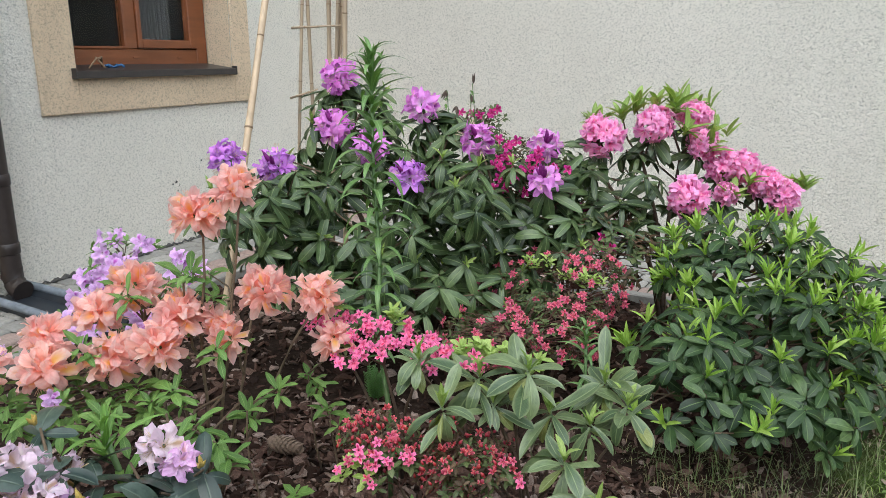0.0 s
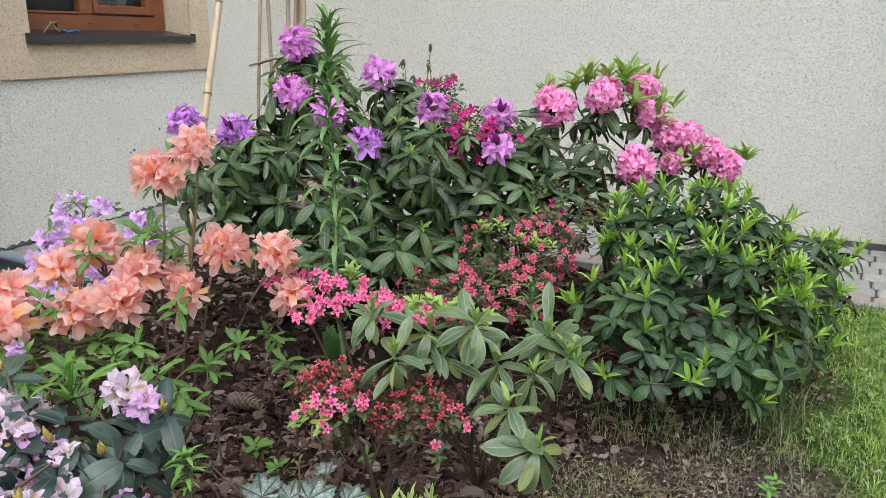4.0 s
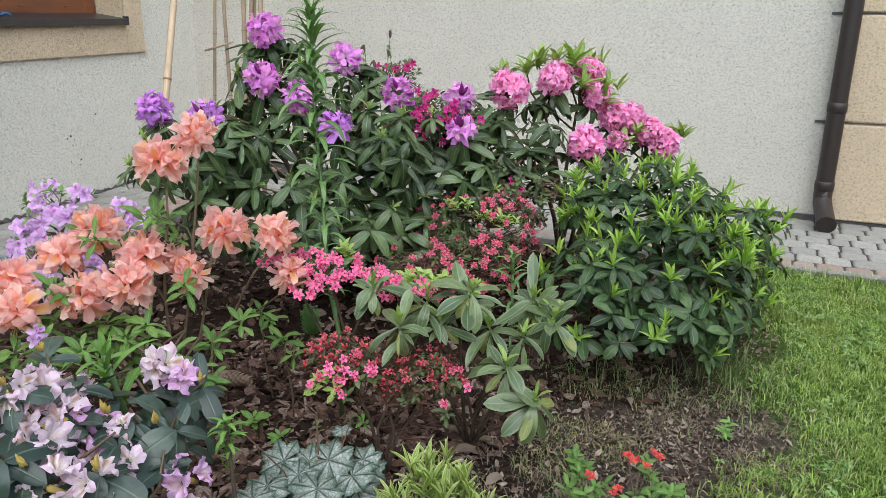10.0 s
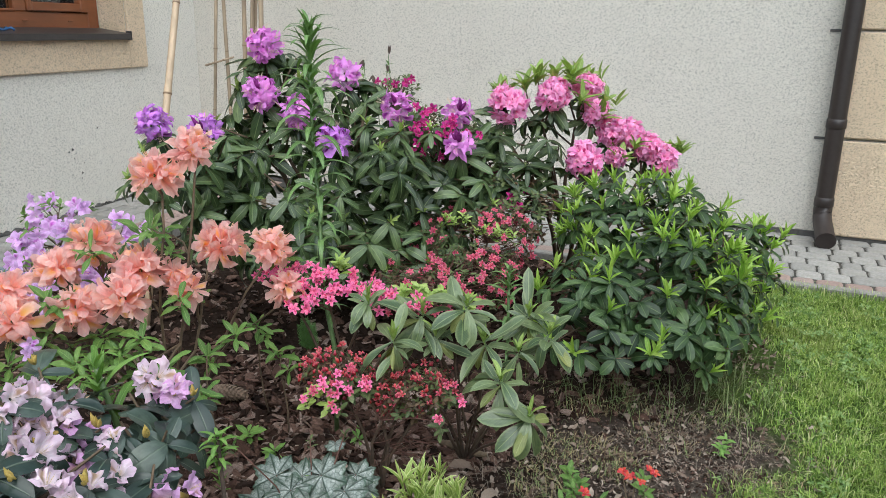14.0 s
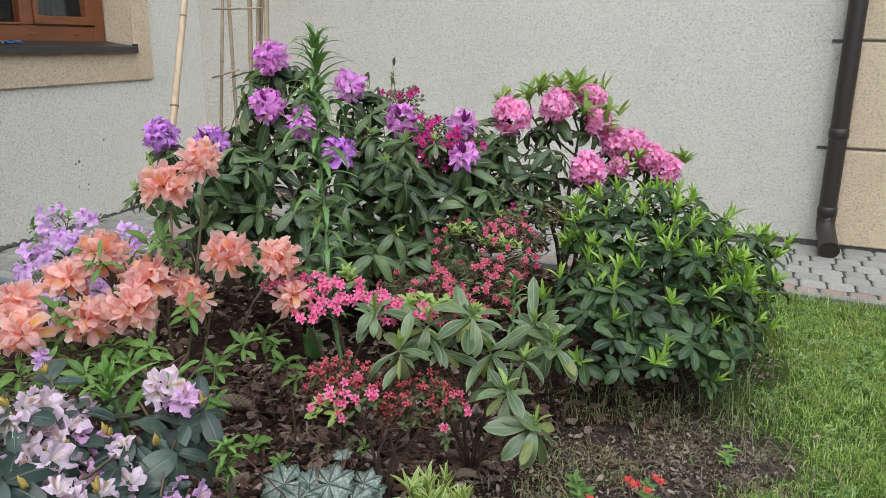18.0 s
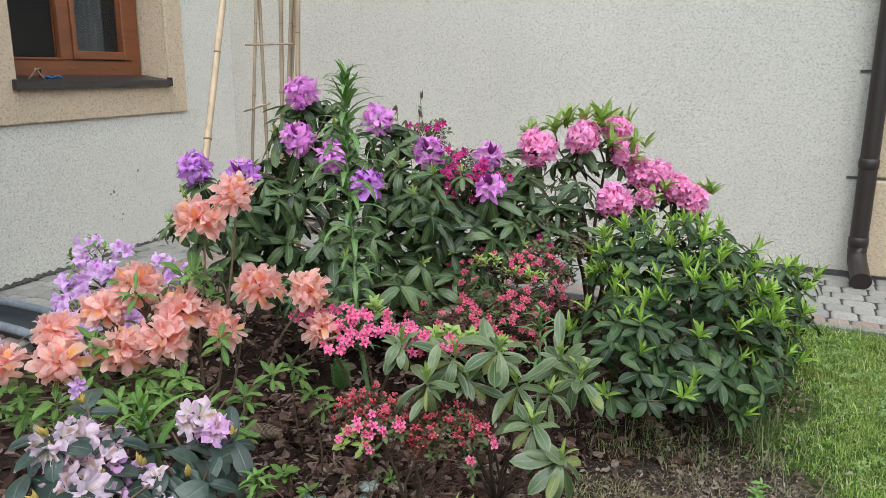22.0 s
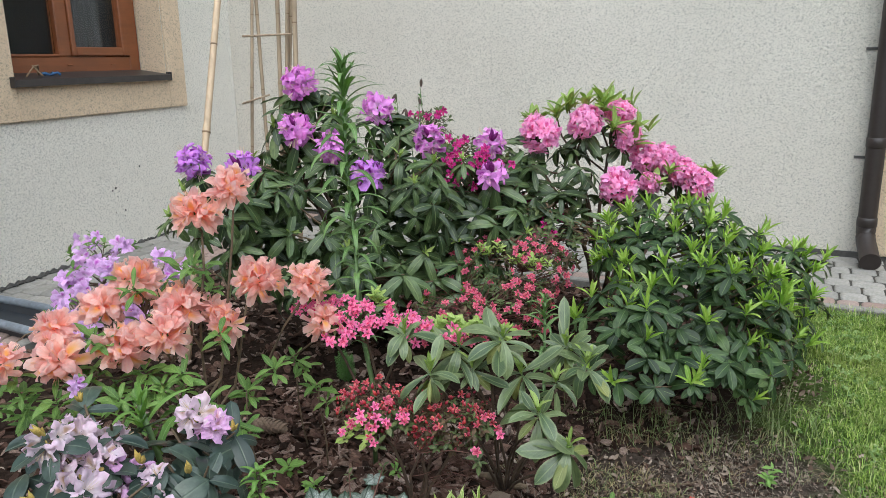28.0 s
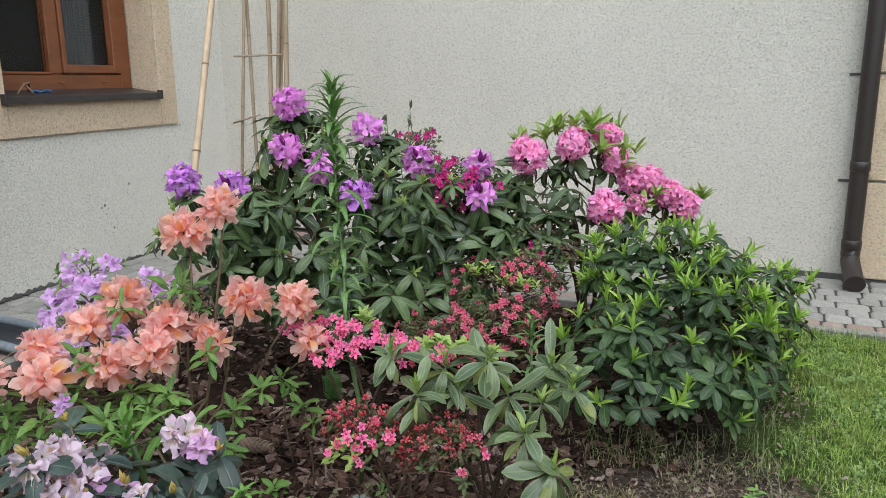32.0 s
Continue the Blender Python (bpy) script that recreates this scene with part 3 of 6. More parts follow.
LILAC = [(1.77, -2.1, 0.61), (1.64, -2.09, 0.64), (1.68, -2.15, 0.57), (1.76, -2.18, 0.54), (1.7, -2.21, 0.53), (1.95, -2.11, 0.57), (1.99, -2.11, 0.55), (1.72, -2.26, 0.5), (1.72, -2.32, 0.47), (1.75, -2.37, 0.45), (1.86, -2.39, 0.45), (1.79, -2.17, 0.56), (1.66, -2.22, 0.51), (2, -2.34, 0.49), (1.88, -2.26, 0.51), (1.93, -2.48, 0.45), (2.29, -2.87, 0.49), (1.8, -2.63, 0.44), (2.09, -2.42, 0.49)]
WHITE = [(2.63, -2.9, 0.5), (2.67, -2.89, 0.47), (2.52, -3.12, 0.57), (2.54, -3.06, 0.52), (2.54, -3.18, 0.54), (2.59, -3.14, 0.5), (2.62, -3.24, 0.51), (2.66, -3.06, 0.45), (2.62, -3.04, 0.45), (2.71, -3.12, 0.42), (2.8, -3.1, 0.39), (2.67, -3.28, 0.47), (2.71, -3.24, 0.45), (2.65, -3.13, 0.43), (2.52, -3.18, 0.59), (2.59, -3.07, 0.46)]
KBUD = [(2.64, -2.91, 0.47), (2.71, -2.89, 0.45), (2.71, -3.04, 0.44), (2.64, -3.08, 0.47), (2.6, -3.17, 0.48), (2.64, -3.27, 0.48), (2.61, -3.29, 0.51), (2.72, -3.21, 0.45), (2.53, -3.18, 0.56), (2.44, -3, 0.53)]
HOTPINK = [(2.55, -2.31, 0.53), (2.6, -2.33, 0.52), (2.63, -2.31, 0.53), (2.67, -2.3, 0.55), (2.68, -2.33, 0.51), (2.72, -2.36, 0.49), (2.72, -2.29, 0.53), (2.75, -2.28, 0.52), (2.74, -2.31, 0.49), (2.78, -2.3, 0.5), (2.8, -2.23, 0.52), (2.84, -2.28, 0.49), (2.92, -2.31, 0.51), (3.02, -2.33, 0.5), (2.69, -2.38, 0.47), (2.86, -2.27, 0.51), (2.6, -2.28, 0.55), (2.9, -2.32, 0.48)]
H_WHORL = [(3.16, -2.37, 0.52), (3, -2.48, 0.45), (3.36, -2.27, 0.43), (3.27, -2.46, 0.37), (3.35, -2.49, 0.3), (2.9, -2.39, 0.51), (3.08, -2.38, 0.43), (3.29, -2.32, 0.39), (3.04, -2.36, 0.48), (3.2, -2.33, 0.41), (3.3, -2.23, 0.46)]
REDOPEN = [(2.84, -2.61, 0.36), (2.88, -2.61, 0.34), (2.9, -2.58, 0.38), (2.92, -2.58, 0.36), (2.86, -2.59, 0.37), (2.94, -2.56, 0.36), (2.96, -2.55, 0.35), (2.91, -2.62, 0.33), (2.83, -2.63, 0.34), (2.92, -2.55, 0.38), (3.15, -2.58, 0.3), (3.16, -2.44, 0.3), (3.14, -2.45, 0.32)]
PIERIS = [(3.14, -2.78, 0.25), (3.19, -2.72, 0.25), (3.23, -2.79, 0.23), (3.1, -2.84, 0.22), (3.26, -2.79, 0.2), (3.19, -2.83, 0.23)]
REDAZ = [(3.58, -2.45, 0.15), (3.49, -2.55, 0.14), (3.56, -2.57, 0.13), (3.65, -2.41, 0.14), (3.61, -2.46, 0.14)]
HEU = [(2.81, -2.84, 0.19), (2.85, -2.77, 0.18), (2.9, -2.71, 0.19), (2.97, -2.74, 0.18), (2.92, -2.82, 0.19), (2.8, -2.74, 0.19), (2.97, -2.67, 0.18), (2.8, -2.89, 0.19), (2.91, -2.65, 0.24), (2.85, -2.71, 0.18)]
DRYPODS = [(2.371, -1.03, 1.065), (2.488, -1.03, 1.092), (2.415, -1.03, 1.003), (2.474, -1.03, 1.05)]
PEACH_GREEN = [(2.19, -2.64, 0.53), (2.44, -2.51, 0.53), (2.38, -2.6, 0.45), (2.33, -2.62, 0.42), (2.23, -2.56, 0.65), (2.56, -2.67, 0.39), (2.51, -2.73, 0.41), (2.53, -2.41, 0.4), (2.48, -2.64, 0.41), (2.26, -2.59, 0.44), (2.59, -2.67, 0.36), (2.12, -2.75, 0.41), (2, -2.74, 0.41), (2.12, -2.64, 0.43), (1.93, -2.77, 0.38), (2.31, -2.46, 0.68), (2.27, -2.7, 0.41)]
A_LOBES = [(1.99, -1.7, 0.65, 0.268, 0.225), (2.19, -1.48, 0.71, 0.291, 0.358), (2.47, -1.39, 0.61, 0.293, 0.316), (2.71, -1.21, 0.61, 0.245, 0.268), (2.15, -1.42, 0.99, 0.168, 0.134), (2.48, -1.32, 0.9, 0.158, 0.124), (2.82, -1.13, 0.76, 0.14, 0.14), (2.33, -1.55, 0.41, 0.332, 0.155), (2.66, -1.34, 0.39, 0.275, 0.149), (2.06, -1.68, 0.45, 0.196, 0.131), (2.88, -1.17, 0.54, 0.14, 0.14)]
B_LOBES = [(3.03, -0.89, 0.7, 0.209, 0.173), (3.26, -0.72, 0.74, 0.277, 0.214), (3.53, -0.56, 0.61, 0.22, 0.13), (2.99, -0.95, 0.62, 0.183, 0.122), (3.2, -0.9, 0.58, 0.195, 0.147)]
C_LOBES = [(3.52, -1.26, 0.49, 0.28, 0.165), (3.72, -1.12, 0.47, 0.17, 0.13), (3.64, -1.53, 0.31, 0.332, 0.264), (3.43, -1.71, 0.31, 0.188, 0.178), (3.85, -1.16, 0.25, 0.24, 0.229), (3.66, -1.71, 0.23, 0.239, 0.11), (3.43, -1.23, 0.47, 0.185, 0.109), (3.97, -1, 0.35, 0.134, 0.123), (3.47, -1.79, 0.26, 0.182, 0.1)]
F_LOBES = [(2.9, -1.35, 0.35, 0.246, 0.168), (2.84, -1.78, 0.34, 0.176, 0.078), (3.03, -1.28, 0.38, 0.15, 0.134), (2.97, -1.52, 0.30, 0.2, 0.12)]
G_LOBES = [(2.86, -2.5, 0.35, 0.102, 0.065), (3.02, -2.43, 0.3, 0.132, 0.073)]
E_LOBES = [(2.67, -0.92, 0.73, 0.227, 0.151), (3.03, -1.02, 0.52, 0.192, 0.168), (2.49, -0.89, 0.93, 0.102, 0.076), (3.12, -1.06, 0.45, 0.201, 0.106), (2.97, -1.17, 0.45, 0.14, 0.093)]
J_LOBES = [(1.68, -2.11, 0.5, 0.176, 0.156), (1.71, -2.29, 0.42, 0.11, 0.092)]
K_LOBES = [(2.58, -3.08, 0.45, 0.203, 0.117), (2.68, -2.97, 0.42, 0.073, 0.079), (2.49, -3.1, 0.49, 0.105, 0.095)]


# ---- leaves and petals: materials ----
def leaf_mat(name, dark, light, rib, rough=0.5, glow=0.2, edge=None, vein=0.25, back=None, spec=0.45):
    m, n, l, b = nodes(name, rough, 0.0, spec)
    uv = n.new("ShaderNodeUVMap")
    uv.uv_map = "uv"
    sep = n.new("ShaderNodeSeparateXYZ")
    l.new(uv.outputs[0], sep.inputs[0])
    u, v = sep.outputs["X"], sep.outputs["Y"]
    d = calc(n, l, "ABSOLUTE", calc(n, l, "SUBTRACT", v, 0.5))
    rnd = chance(n, l)
    c = ramp(n, l, rnd, (0.0, dark), (0.75, light), (1.0, tuple(0.6 * a + 0.4 * q for a, q in zip(light, rib))))
    g = grain(n, l, 4.0, 4, 0.6, 0.0, "UV")
    c = mix(n, l, ramp(n, l, g, (0.35, (0.45, 0.45, 0.45)), (0.6, (0, 0, 0))), c, tuple(x * 0.55 for x in dark))
    side = calc(n, l, "SINE", calc(n, l, "MULTIPLY", calc(n, l, "SUBTRACT", u, calc(n, l, "MULTIPLY", d, 0.45)), 70.0))
    c = mix(n, l, calc(n, l, "MULTIPLY", calc(n, l, "POWER", calc(n, l, "MAXIMUM", side, 0.0), 6.0), vein), c, rib)
    if edge:
        c = mix(n, l, calc(n, l, "MULTIPLY", calc(n, l, "SUBTRACT", calc(n, l, "ADD", d, calc(n, l, "MULTIPLY", g, 0.25)), 0.42), 5.0, clamp=True), c, edge)
    line = calc(n, l, "SUBTRACT", 1.0, calc(n, l, "DIVIDE", d, 0.055), clamp=True)
    c = mix(n, l, calc(n, l, "MULTIPLY", line, 0.8), c, rib)
    l.new(c, b.inputs["Base Color"])
    hgt = calc(n, l, "SUBTRACT", calc(n, l, "MULTIPLY", side, vein), calc(n, l, "MULTIPLY", line, 0.9))
    relief(n, l, b, hgt, 0.35, 0.002)
    tr = n.new("ShaderNodeBsdfTranslucent")
    l.new(mix(n, l, 1.0, c, (1.0, 1.15, 0.5), "MULTIPLY"), tr.inputs["Color"])
    sh = n.new("ShaderNodeMixShader")
    sh.inputs[0].default_value = glow
    l.new(b.outputs[0], sh.inputs[1])
    l.new(tr.outputs[0], sh.inputs[2])
    l.new(sh.outputs[0], n["Material Output"].inputs["Surface"])
    return m


def petal_mat(name, throat, mid, tip, blotch=None, stamen=(0.75, 0.6, 0.45), vein=0.3, vary=0.3, glow=0.34):
    m, n, l, b = nodes(name, 0.6, 0.0, 0.25)
    uv = n.new("ShaderNodeUVMap")
    uv.uv_map = "uv"
    sep = n.new("ShaderNodeSeparateXYZ")
    l.new(uv.outputs[0], sep.inputs[0])
    u, v = sep.outputs["X"], sep.outputs["Y"]
    c = ramp(n, l, u, (0.12, throat), (0.45, mid), (0.95, tip))
    g = grain(n, l, 4.5, 3, 0.6, 0.0, "UV")
    c = mix(n, l, calc(n, l, "MULTIPLY", calc(n, l, "SUBTRACT", g, 0.48, clamp=True), 1.4), c, tuple(x * 0.7 for x in mid))
    fr = calc(n, l, "FRACT", v)
    d = calc(n, l, "ABSOLUTE", calc(n, l, "SUBTRACT", fr, 0.5))
    line = calc(n, l, "SUBTRACT", 1.0, calc(n, l, "DIVIDE", d, 0.08), clamp=True)
    c = mix(n, l, calc(n, l, "MULTIPLY", line, vein), c, tuple(x * 0.55 for x in mid))
    streak = calc(n, l, "SINE", calc(n, l, "ADD", calc(n, l, "MULTIPLY", fr, 38.0), calc(n, l, "MULTIPLY", g, 9.0)))
    streak = calc(n, l, "MULTIPLY", calc(n, l, "MAXIMUM", streak, 0.0), calc(n, l, "MULTIPLY", u, vein * 1.6))
    c = mix(n, l, streak, c, tuple(x * x * 0.8 for x in mid))
    c = mix(n, l, calc(n, l, "MULTIPLY", calc(n, l, "SUBTRACT", d, 0.36, clamp=True), 3.0), c, tuple(0.5 * x + 0.45 for x in tip))
    if blotch:
        f = calc(n, l, "MULTIPLY", calc(n, l, "LESS_THAN", v, 1.0), calc(n, l, "SUBTRACT", 1.0, calc(n, l, "MULTIPLY", d, 2.6), clamp=True))
        f = calc(n, l, "MULTIPLY", f, calc(n, l, "SUBTRACT", 1.0, calc(n, l, "MULTIPLY", calc(n, l, "ABSOLUTE", calc(n, l, "SUBTRACT", u, 0.5)), 2.6), clamp=True))
        c = mix(n, l, calc(n, l, "MULTIPLY", f, 1.5, clamp=True), c, blotch)
    c = mix(n, l, calc(n, l, "GREATER_THAN", v, 5.0), c, stamen)
    hv = n.new("ShaderNodeHueSaturation")
    l.new(c, hv.inputs["Color"])
    rnd = chance(n, l)
    l.new(calc(n, l, "ADD", 1 - vary / 2, calc(n, l, "MULTIPLY", rnd, vary)), hv.inputs["Value"])
    l.new(calc(n, l, "ADD", 0.488, calc(n, l, "MULTIPLY", rnd, 0.024)), hv.inputs["Hue"])
    c = hv.outputs[0]
    l.new(c, b.inputs["Base Color"])
    relief(n, l, b, g, 0.3, 0.003)
    tr = n.new("ShaderNodeBsdfTranslucent")
    l.new(c, tr.inputs["Color"])
    sh = n.new("ShaderNodeMixShader")
    sh.inputs[0].default_value = glow
    l.new(b.outputs[0], sh.inputs[1])
    l.new(tr.outputs[0], sh.inputs[2])
    l.new(sh.outputs[0], n["Material Output"].inputs["Surface"])
    return m


L_DARK = leaf_mat("rhododendron_leaf", (0.022, 0.040, 0.014), (0.095, 0.145, 0.050), (0.23, 0.28, 0.12), 0.37, 0.12, vein=0.08, spec=0.45)
L_PINK = leaf_mat("pink_rhododendron_leaf", (0.018, 0.032, 0.012), (0.076, 0.114, 0.040), (0.18, 0.22, 0.09), 0.37, 0.1, vein=0.08, spec=0.45)
L_BUSH = leaf_mat("green_rhododendron_leaf", (0.012, 0.027, 0.009), (0.055, 0.098, 0.031), (0.15, 0.21, 0.075), 0.40, 0.10, vein=0.07, spec=0.34)
L_SHOOT = leaf_mat("fresh_shoot_leaf", (0.25, 0.42, 0.05), (0.42, 0.58, 0.10), (0.54, 0.66, 0.20), 0.42, 0.36)
L_SHOOT2 = leaf_mat("olive_shoot_leaf", (0.18, 0.27, 0.045), (0.34, 0.45, 0.11), (0.48, 0.52, 0.22), 0.45, 0.3)
L_VAR = leaf_mat("pale_margined_leaf", (0.065, 0.105, 0.045), (0.165, 0.215, 0.095), (0.27, 0.32, 0.15), 0.33, 0.2, (0.20, 0.24, 0.11), 0.12, spec=0.6)
L_VARY = leaf_mat("yellowing_leaf", (0.15, 0.18, 0.05), (0.26, 0.28, 0.08), (0.34, 0.36, 0.16), 0.42, 0.25)
L_BLUE = leaf_mat("blue_green_leaf", (0.018, 0.032, 0.024), (0.050, 0.073, 0.056), (0.10, 0.13, 0.09), 0.33, 0.08, None, 0.02, spec=0.5)
L_AZALEA = leaf_mat("azalea_leaf", (0.075, 0.155, 0.025), (0.17, 0.29, 0.06), (0.26, 0.38, 0.11), 0.5, 0.28, None, 0.35)
L_SMALL = leaf_mat("small_azalea_leaf", (0.05, 0.075, 0.025), (0.12, 0.16, 0.05), (0.20, 0.20, 0.08), 0.45, 0.25)
L_RUST = leaf_mat("rusty_azalea_leaf", (0.05, 0.035, 0.018), (0.12, 0.075, 0.035), (0.18, 0.10, 0.05), 0.45, 0.2)
L_LIME = leaf_mat("lime_tip_leaf", (0.26, 0.38, 0.06), (0.42, 0.52, 0.14), (0.5, 0.58, 0.25), 0.5, 0.3)
L_LILY = leaf_mat("lily_leaf", (0.10, 0.185, 0.05), (0.20, 0.32, 0.10), (0.30, 0.42, 0.18), 0.4, 0.22, None, 0.0)
L_PIERIS = leaf_mat("cream_edged_leaf", (0.22, 0.32, 0.055), (0.37, 0.46, 0.11), (0.50, 0.57, 0.22), 0.42, 0.32, (0.70, 0.70, 0.36), 0.1)
L_CLOVER = leaf_mat("clover_leaf", (0.10, 0.20, 0.04), (0.30, 0.42, 0.14), (0.42, 0.50, 0.25), 0.5, 0.25)
L_WEED = leaf_mat("weed_leaf", (0.13, 0.26, 0.04), (0.24, 0.40, 0.09), (0.3, 0.45, 0.15), 0.5, 0.3)
P_PURPLE = petal_mat("purple_petal", (0.92, 0.76, 0.93), (0.85, 0.36, 0.81), (0.83, 0.33, 0.82), (0.36, 0.03, 0.34), vein=0.16)
P_VIOLET = petal_mat("violet_petal", (0.80, 0.56, 0.88), (0.70, 0.30, 0.81), (0.66, 0.27, 0.80), (0.20, 0.02, 0.24), vein=0.16)
P_PINK = petal_mat("pink_petal", (0.84, 0.18, 0.46), (0.96, 0.35, 0.67), (1.0, 0.53, 0.81), (0.76, 0.13, 0.38), vein=0.14, glow=0.42)
P_PEACH = petal_mat("salmon_petal", (1.0, 0.52, 0.38), (1.0, 0.585, 0.515), (1.0, 0.73, 0.69), (1.0, 0.56, 0.18), (0.97, 0.62, 0.45), 0.16, 0.12, 0.62)
P_LILAC = petal_mat("lilac_petal", (0.78, 0.54, 0.80), (0.72, 0.42, 0.77), (0.80, 0.55, 0.86), (0.45, 0.10, 0.46), (0.6, 0.35, 0.6), 0.18)
P_WHITE = petal_mat("blush_white_petal", (0.86, 0.73, 0.71), (0.88, 0.74, 0.82), (0.86, 0.64, 0.79), (0.55, 0.36, 0.26), (0.70, 0.55, 0.35), 0.16, glow=0.45)
P_BLUSH = petal_mat("lilac_blush_petal", (0.72, 0.52, 0.62), (0.74, 0.48, 0.71), (0.70, 0.40, 0.70), (0.5, 0.27, 0.3), (0.70, 0.55, 0.35), 0.2)
P_HOT = petal_mat("hot_pink_petal", (0.66, 0.06, 0.19), (0.90, 0.17, 0.38), (0.93, 0.28, 0.50), (0.60, 0.02, 0.12), (0.7, 0.2, 0.3), 0.12)
P_ROSE = petal_mat("rose_petal", (0.42, 0.03, 0.08), (0.62, 0.09, 0.17), (0.74, 0.22, 0.30), (0.42, 0.01, 0.06), (0.6, 0.2, 0.25), 0.12)
P_CORAL = petal_mat("coral_bud", (0.30, 0.012, 0.025), (0.52, 0.045, 0.075), (0.72, 0.20, 0.23), vein=0.1)
P_MAG = petal_mat("magenta_petal", (0.40, 0.008, 0.12), (0.55, 0.018, 0.22), (0.62, 0.05, 0.30), (0.25, 0.0, 0.05), (0.5, 0.05, 0.2), 0.2)
P_RED = petal_mat("red_petal", (0.50, 0.02, 0.02), (0.62, 0.05, 0.05), (0.72, 0.11, 0.08), (0.4, 0.0, 0.0), (0.6, 0.1, 0.1), 0.15)
P_DEEP = petal_mat("deep_purple_bud", (0.22, 0.02, 0.18), (0.30, 0.03, 0.26), (0.42, 0.08, 0.38), vein=0.2)
M_BUD = plain("yellow_bud_scale", (0.48, 0.35, 0.09), 0.6, 0.0, 60, 0.4, 0.3)
M_BUDRED = plain("red_bud", (0.42, 0.035, 0.035), 0.5, 0.0, 60, 0.4, 0.2)
M_STEM = plain("green_stem", (0.095, 0.155, 0.05), 0.55, 0.0, 40, 0.35, 0.2)
M_TWIG = plain("brown_twig", (0.13, 0.09, 0.055), 0.85, 0.0, 60, 0.45, 0.4)
M_TWIGDARK = plain("dark_dry_stalk", (0.055, 0.036, 0.026), 0.85, 0.0, 60, 0.4, 0.3)
M_TWIGRED = plain("reddish_twig", (0.12, 0.055, 0.04), 0.8, 0.0, 60, 0.45, 0.3)
M_POD = plain("dry_seed_pod", (0.09, 0.06, 0.045), 0.8, 0.0, 60, 0.4, 0.3)


# ---- leaves and flowers: forms ----
def leaf_form(aspect, droop, fold, peak=0.5, seg=6, wave=0.0, stalk=0.1, sharp=0.75):
    q = math.log(0.5) / math.log(peak)
    vs, uv, x, z = [], [], 0.0, 0.0
    for i in range(seg + 1):
        s = i / seg
        th = droop * (s - 0.2)
        if i:
            x, z = x + math.cos(th) / seg, z - math.sin(th) / seg
        w = aspect / 2 * max(0.0, math.sin(math.pi * s ** q)) ** sharp
        w = max(w, 0.018) if i < seg else 0.004
        if s < stalk:
            w = 0.018
        for k in (-1, 0, 1):
            vs.append((x, k * w, z + abs(k) * fold * w + wave * k * math.sin(s * 9.0) * w))
            uv.append((s, 0.5 + 0.5 * k))
    fs = []
    for i in range(seg):
        for k in (0, 1):
            a = 3 * i + k
            fs.append((a, a + 3, a + 4, a + 1))
    return np.array(vs), fs, np.array(uv)


def flower_form(long=0.6, notch=0.4, round_=2.0, recurve=0.3, ruffle=0.12, seed=0, stamens=5, slen=1.0, seg=6, side=3, throat=0.1, crumple=0.12):
    """A funnel that opens along +z into five lobes; its usual radius is 1. round_: 1 pointed lobes, 2.5 blunt ones."""
    rr = random.Random(seed)
    vs, fs, uv = [], [], []
    wide = 2 * side + 1
    lean = Vector((rr.uniform(-0.15, 0.15), rr.uniform(-0.15, 0.15), 0))
    for k in range(5):
        size, lift, ph, o = rr.uniform(0.8, 1.2), rr.uniform(-0.3, 0.25), rr.uniform(0, 6.28), len(vs)
        turn, fold = rr.uniform(-0.10, 0.10), rr.uniform(-0.25, 0.30)
        for i in range(seg + 1):
            for j in range(-side, side + 1):
                q = j / side
                t = i / seg * (1 - notch * abs(q) ** round_)
                a = 2 * math.pi * (k + 0.5 * q + turn * t * (1 - abs(q))) / 5
                far = max(0.0, t - (1 - notch))
                r = throat + (1 - throat) * t ** 1.3 * (1 + (size - 1) * (1 - abs(q)))
                z = long * (1 - (1 - t) ** 1.25) + (lift - recurve * 0.35) * far / notch - recurve * far * far * 1.6
                z += ruffle * t * t * (math.sin(q * 5.2 + ph) * abs(q) + 0.5 * math.sin(t * 9 + ph * 2) * q) - fold * far * (1 - abs(q)) + rr.uniform(-0.1, 0.1) * ruffle * t * (abs(q) < 1)
                p = Vector((r * math.cos(a) + lean.x * t * t, r * math.sin(a) + lean.y * t * t, z))
                vs.append(tuple(p + noise.noise_vector(p * 2.6 + Vector((seed * 3.1, 0, 0))) * crumple * 2 * t))
                uv.append((t, k + 0.5 + 0.49 * q))
        for i in range(seg):
            for j in range(wide - 1):
                p = o + wide * i + j
                fs.append((p, p + wide, p + wide + 1, p + 1))
    for k in range(stamens):
        a, t = rr.uniform(0, 6.28), rr.uniform(0.1, 0.3)
        o = len(vs)
        end = Vector((t * math.cos(a), t * math.sin(a), long + 0.35 * slen * rr.uniform(0.5, 1)))
        for q in ((0.015, 0, 0.05), (-0.015, 0.01, 0.05), (end.x + 0.014, end.y, end.z), (end.x - 0.014, end.y, end.z)):
            vs.append(q)
            uv.append((0.9, 5.5))
        fs.append((o, o + 2, o + 3, o + 1))
    return np.array(vs), fs, np.array(uv)


def bud_form(seg=4, sides=5, width=0.28):
    pts = [(0, 0, s / seg) for s in range(seg + 1)]
    vs, fs = tube(pts, [width * (0.35, 0.95, 1.0, 0.6, 0.08)[i] for i in range(5)], sides, caps=False)
    vs = np.array([tuple(v) for v in vs])
    return vs, fs, np.stack([vs[:, 2], np.full(len(vs), 0.7)], 1)


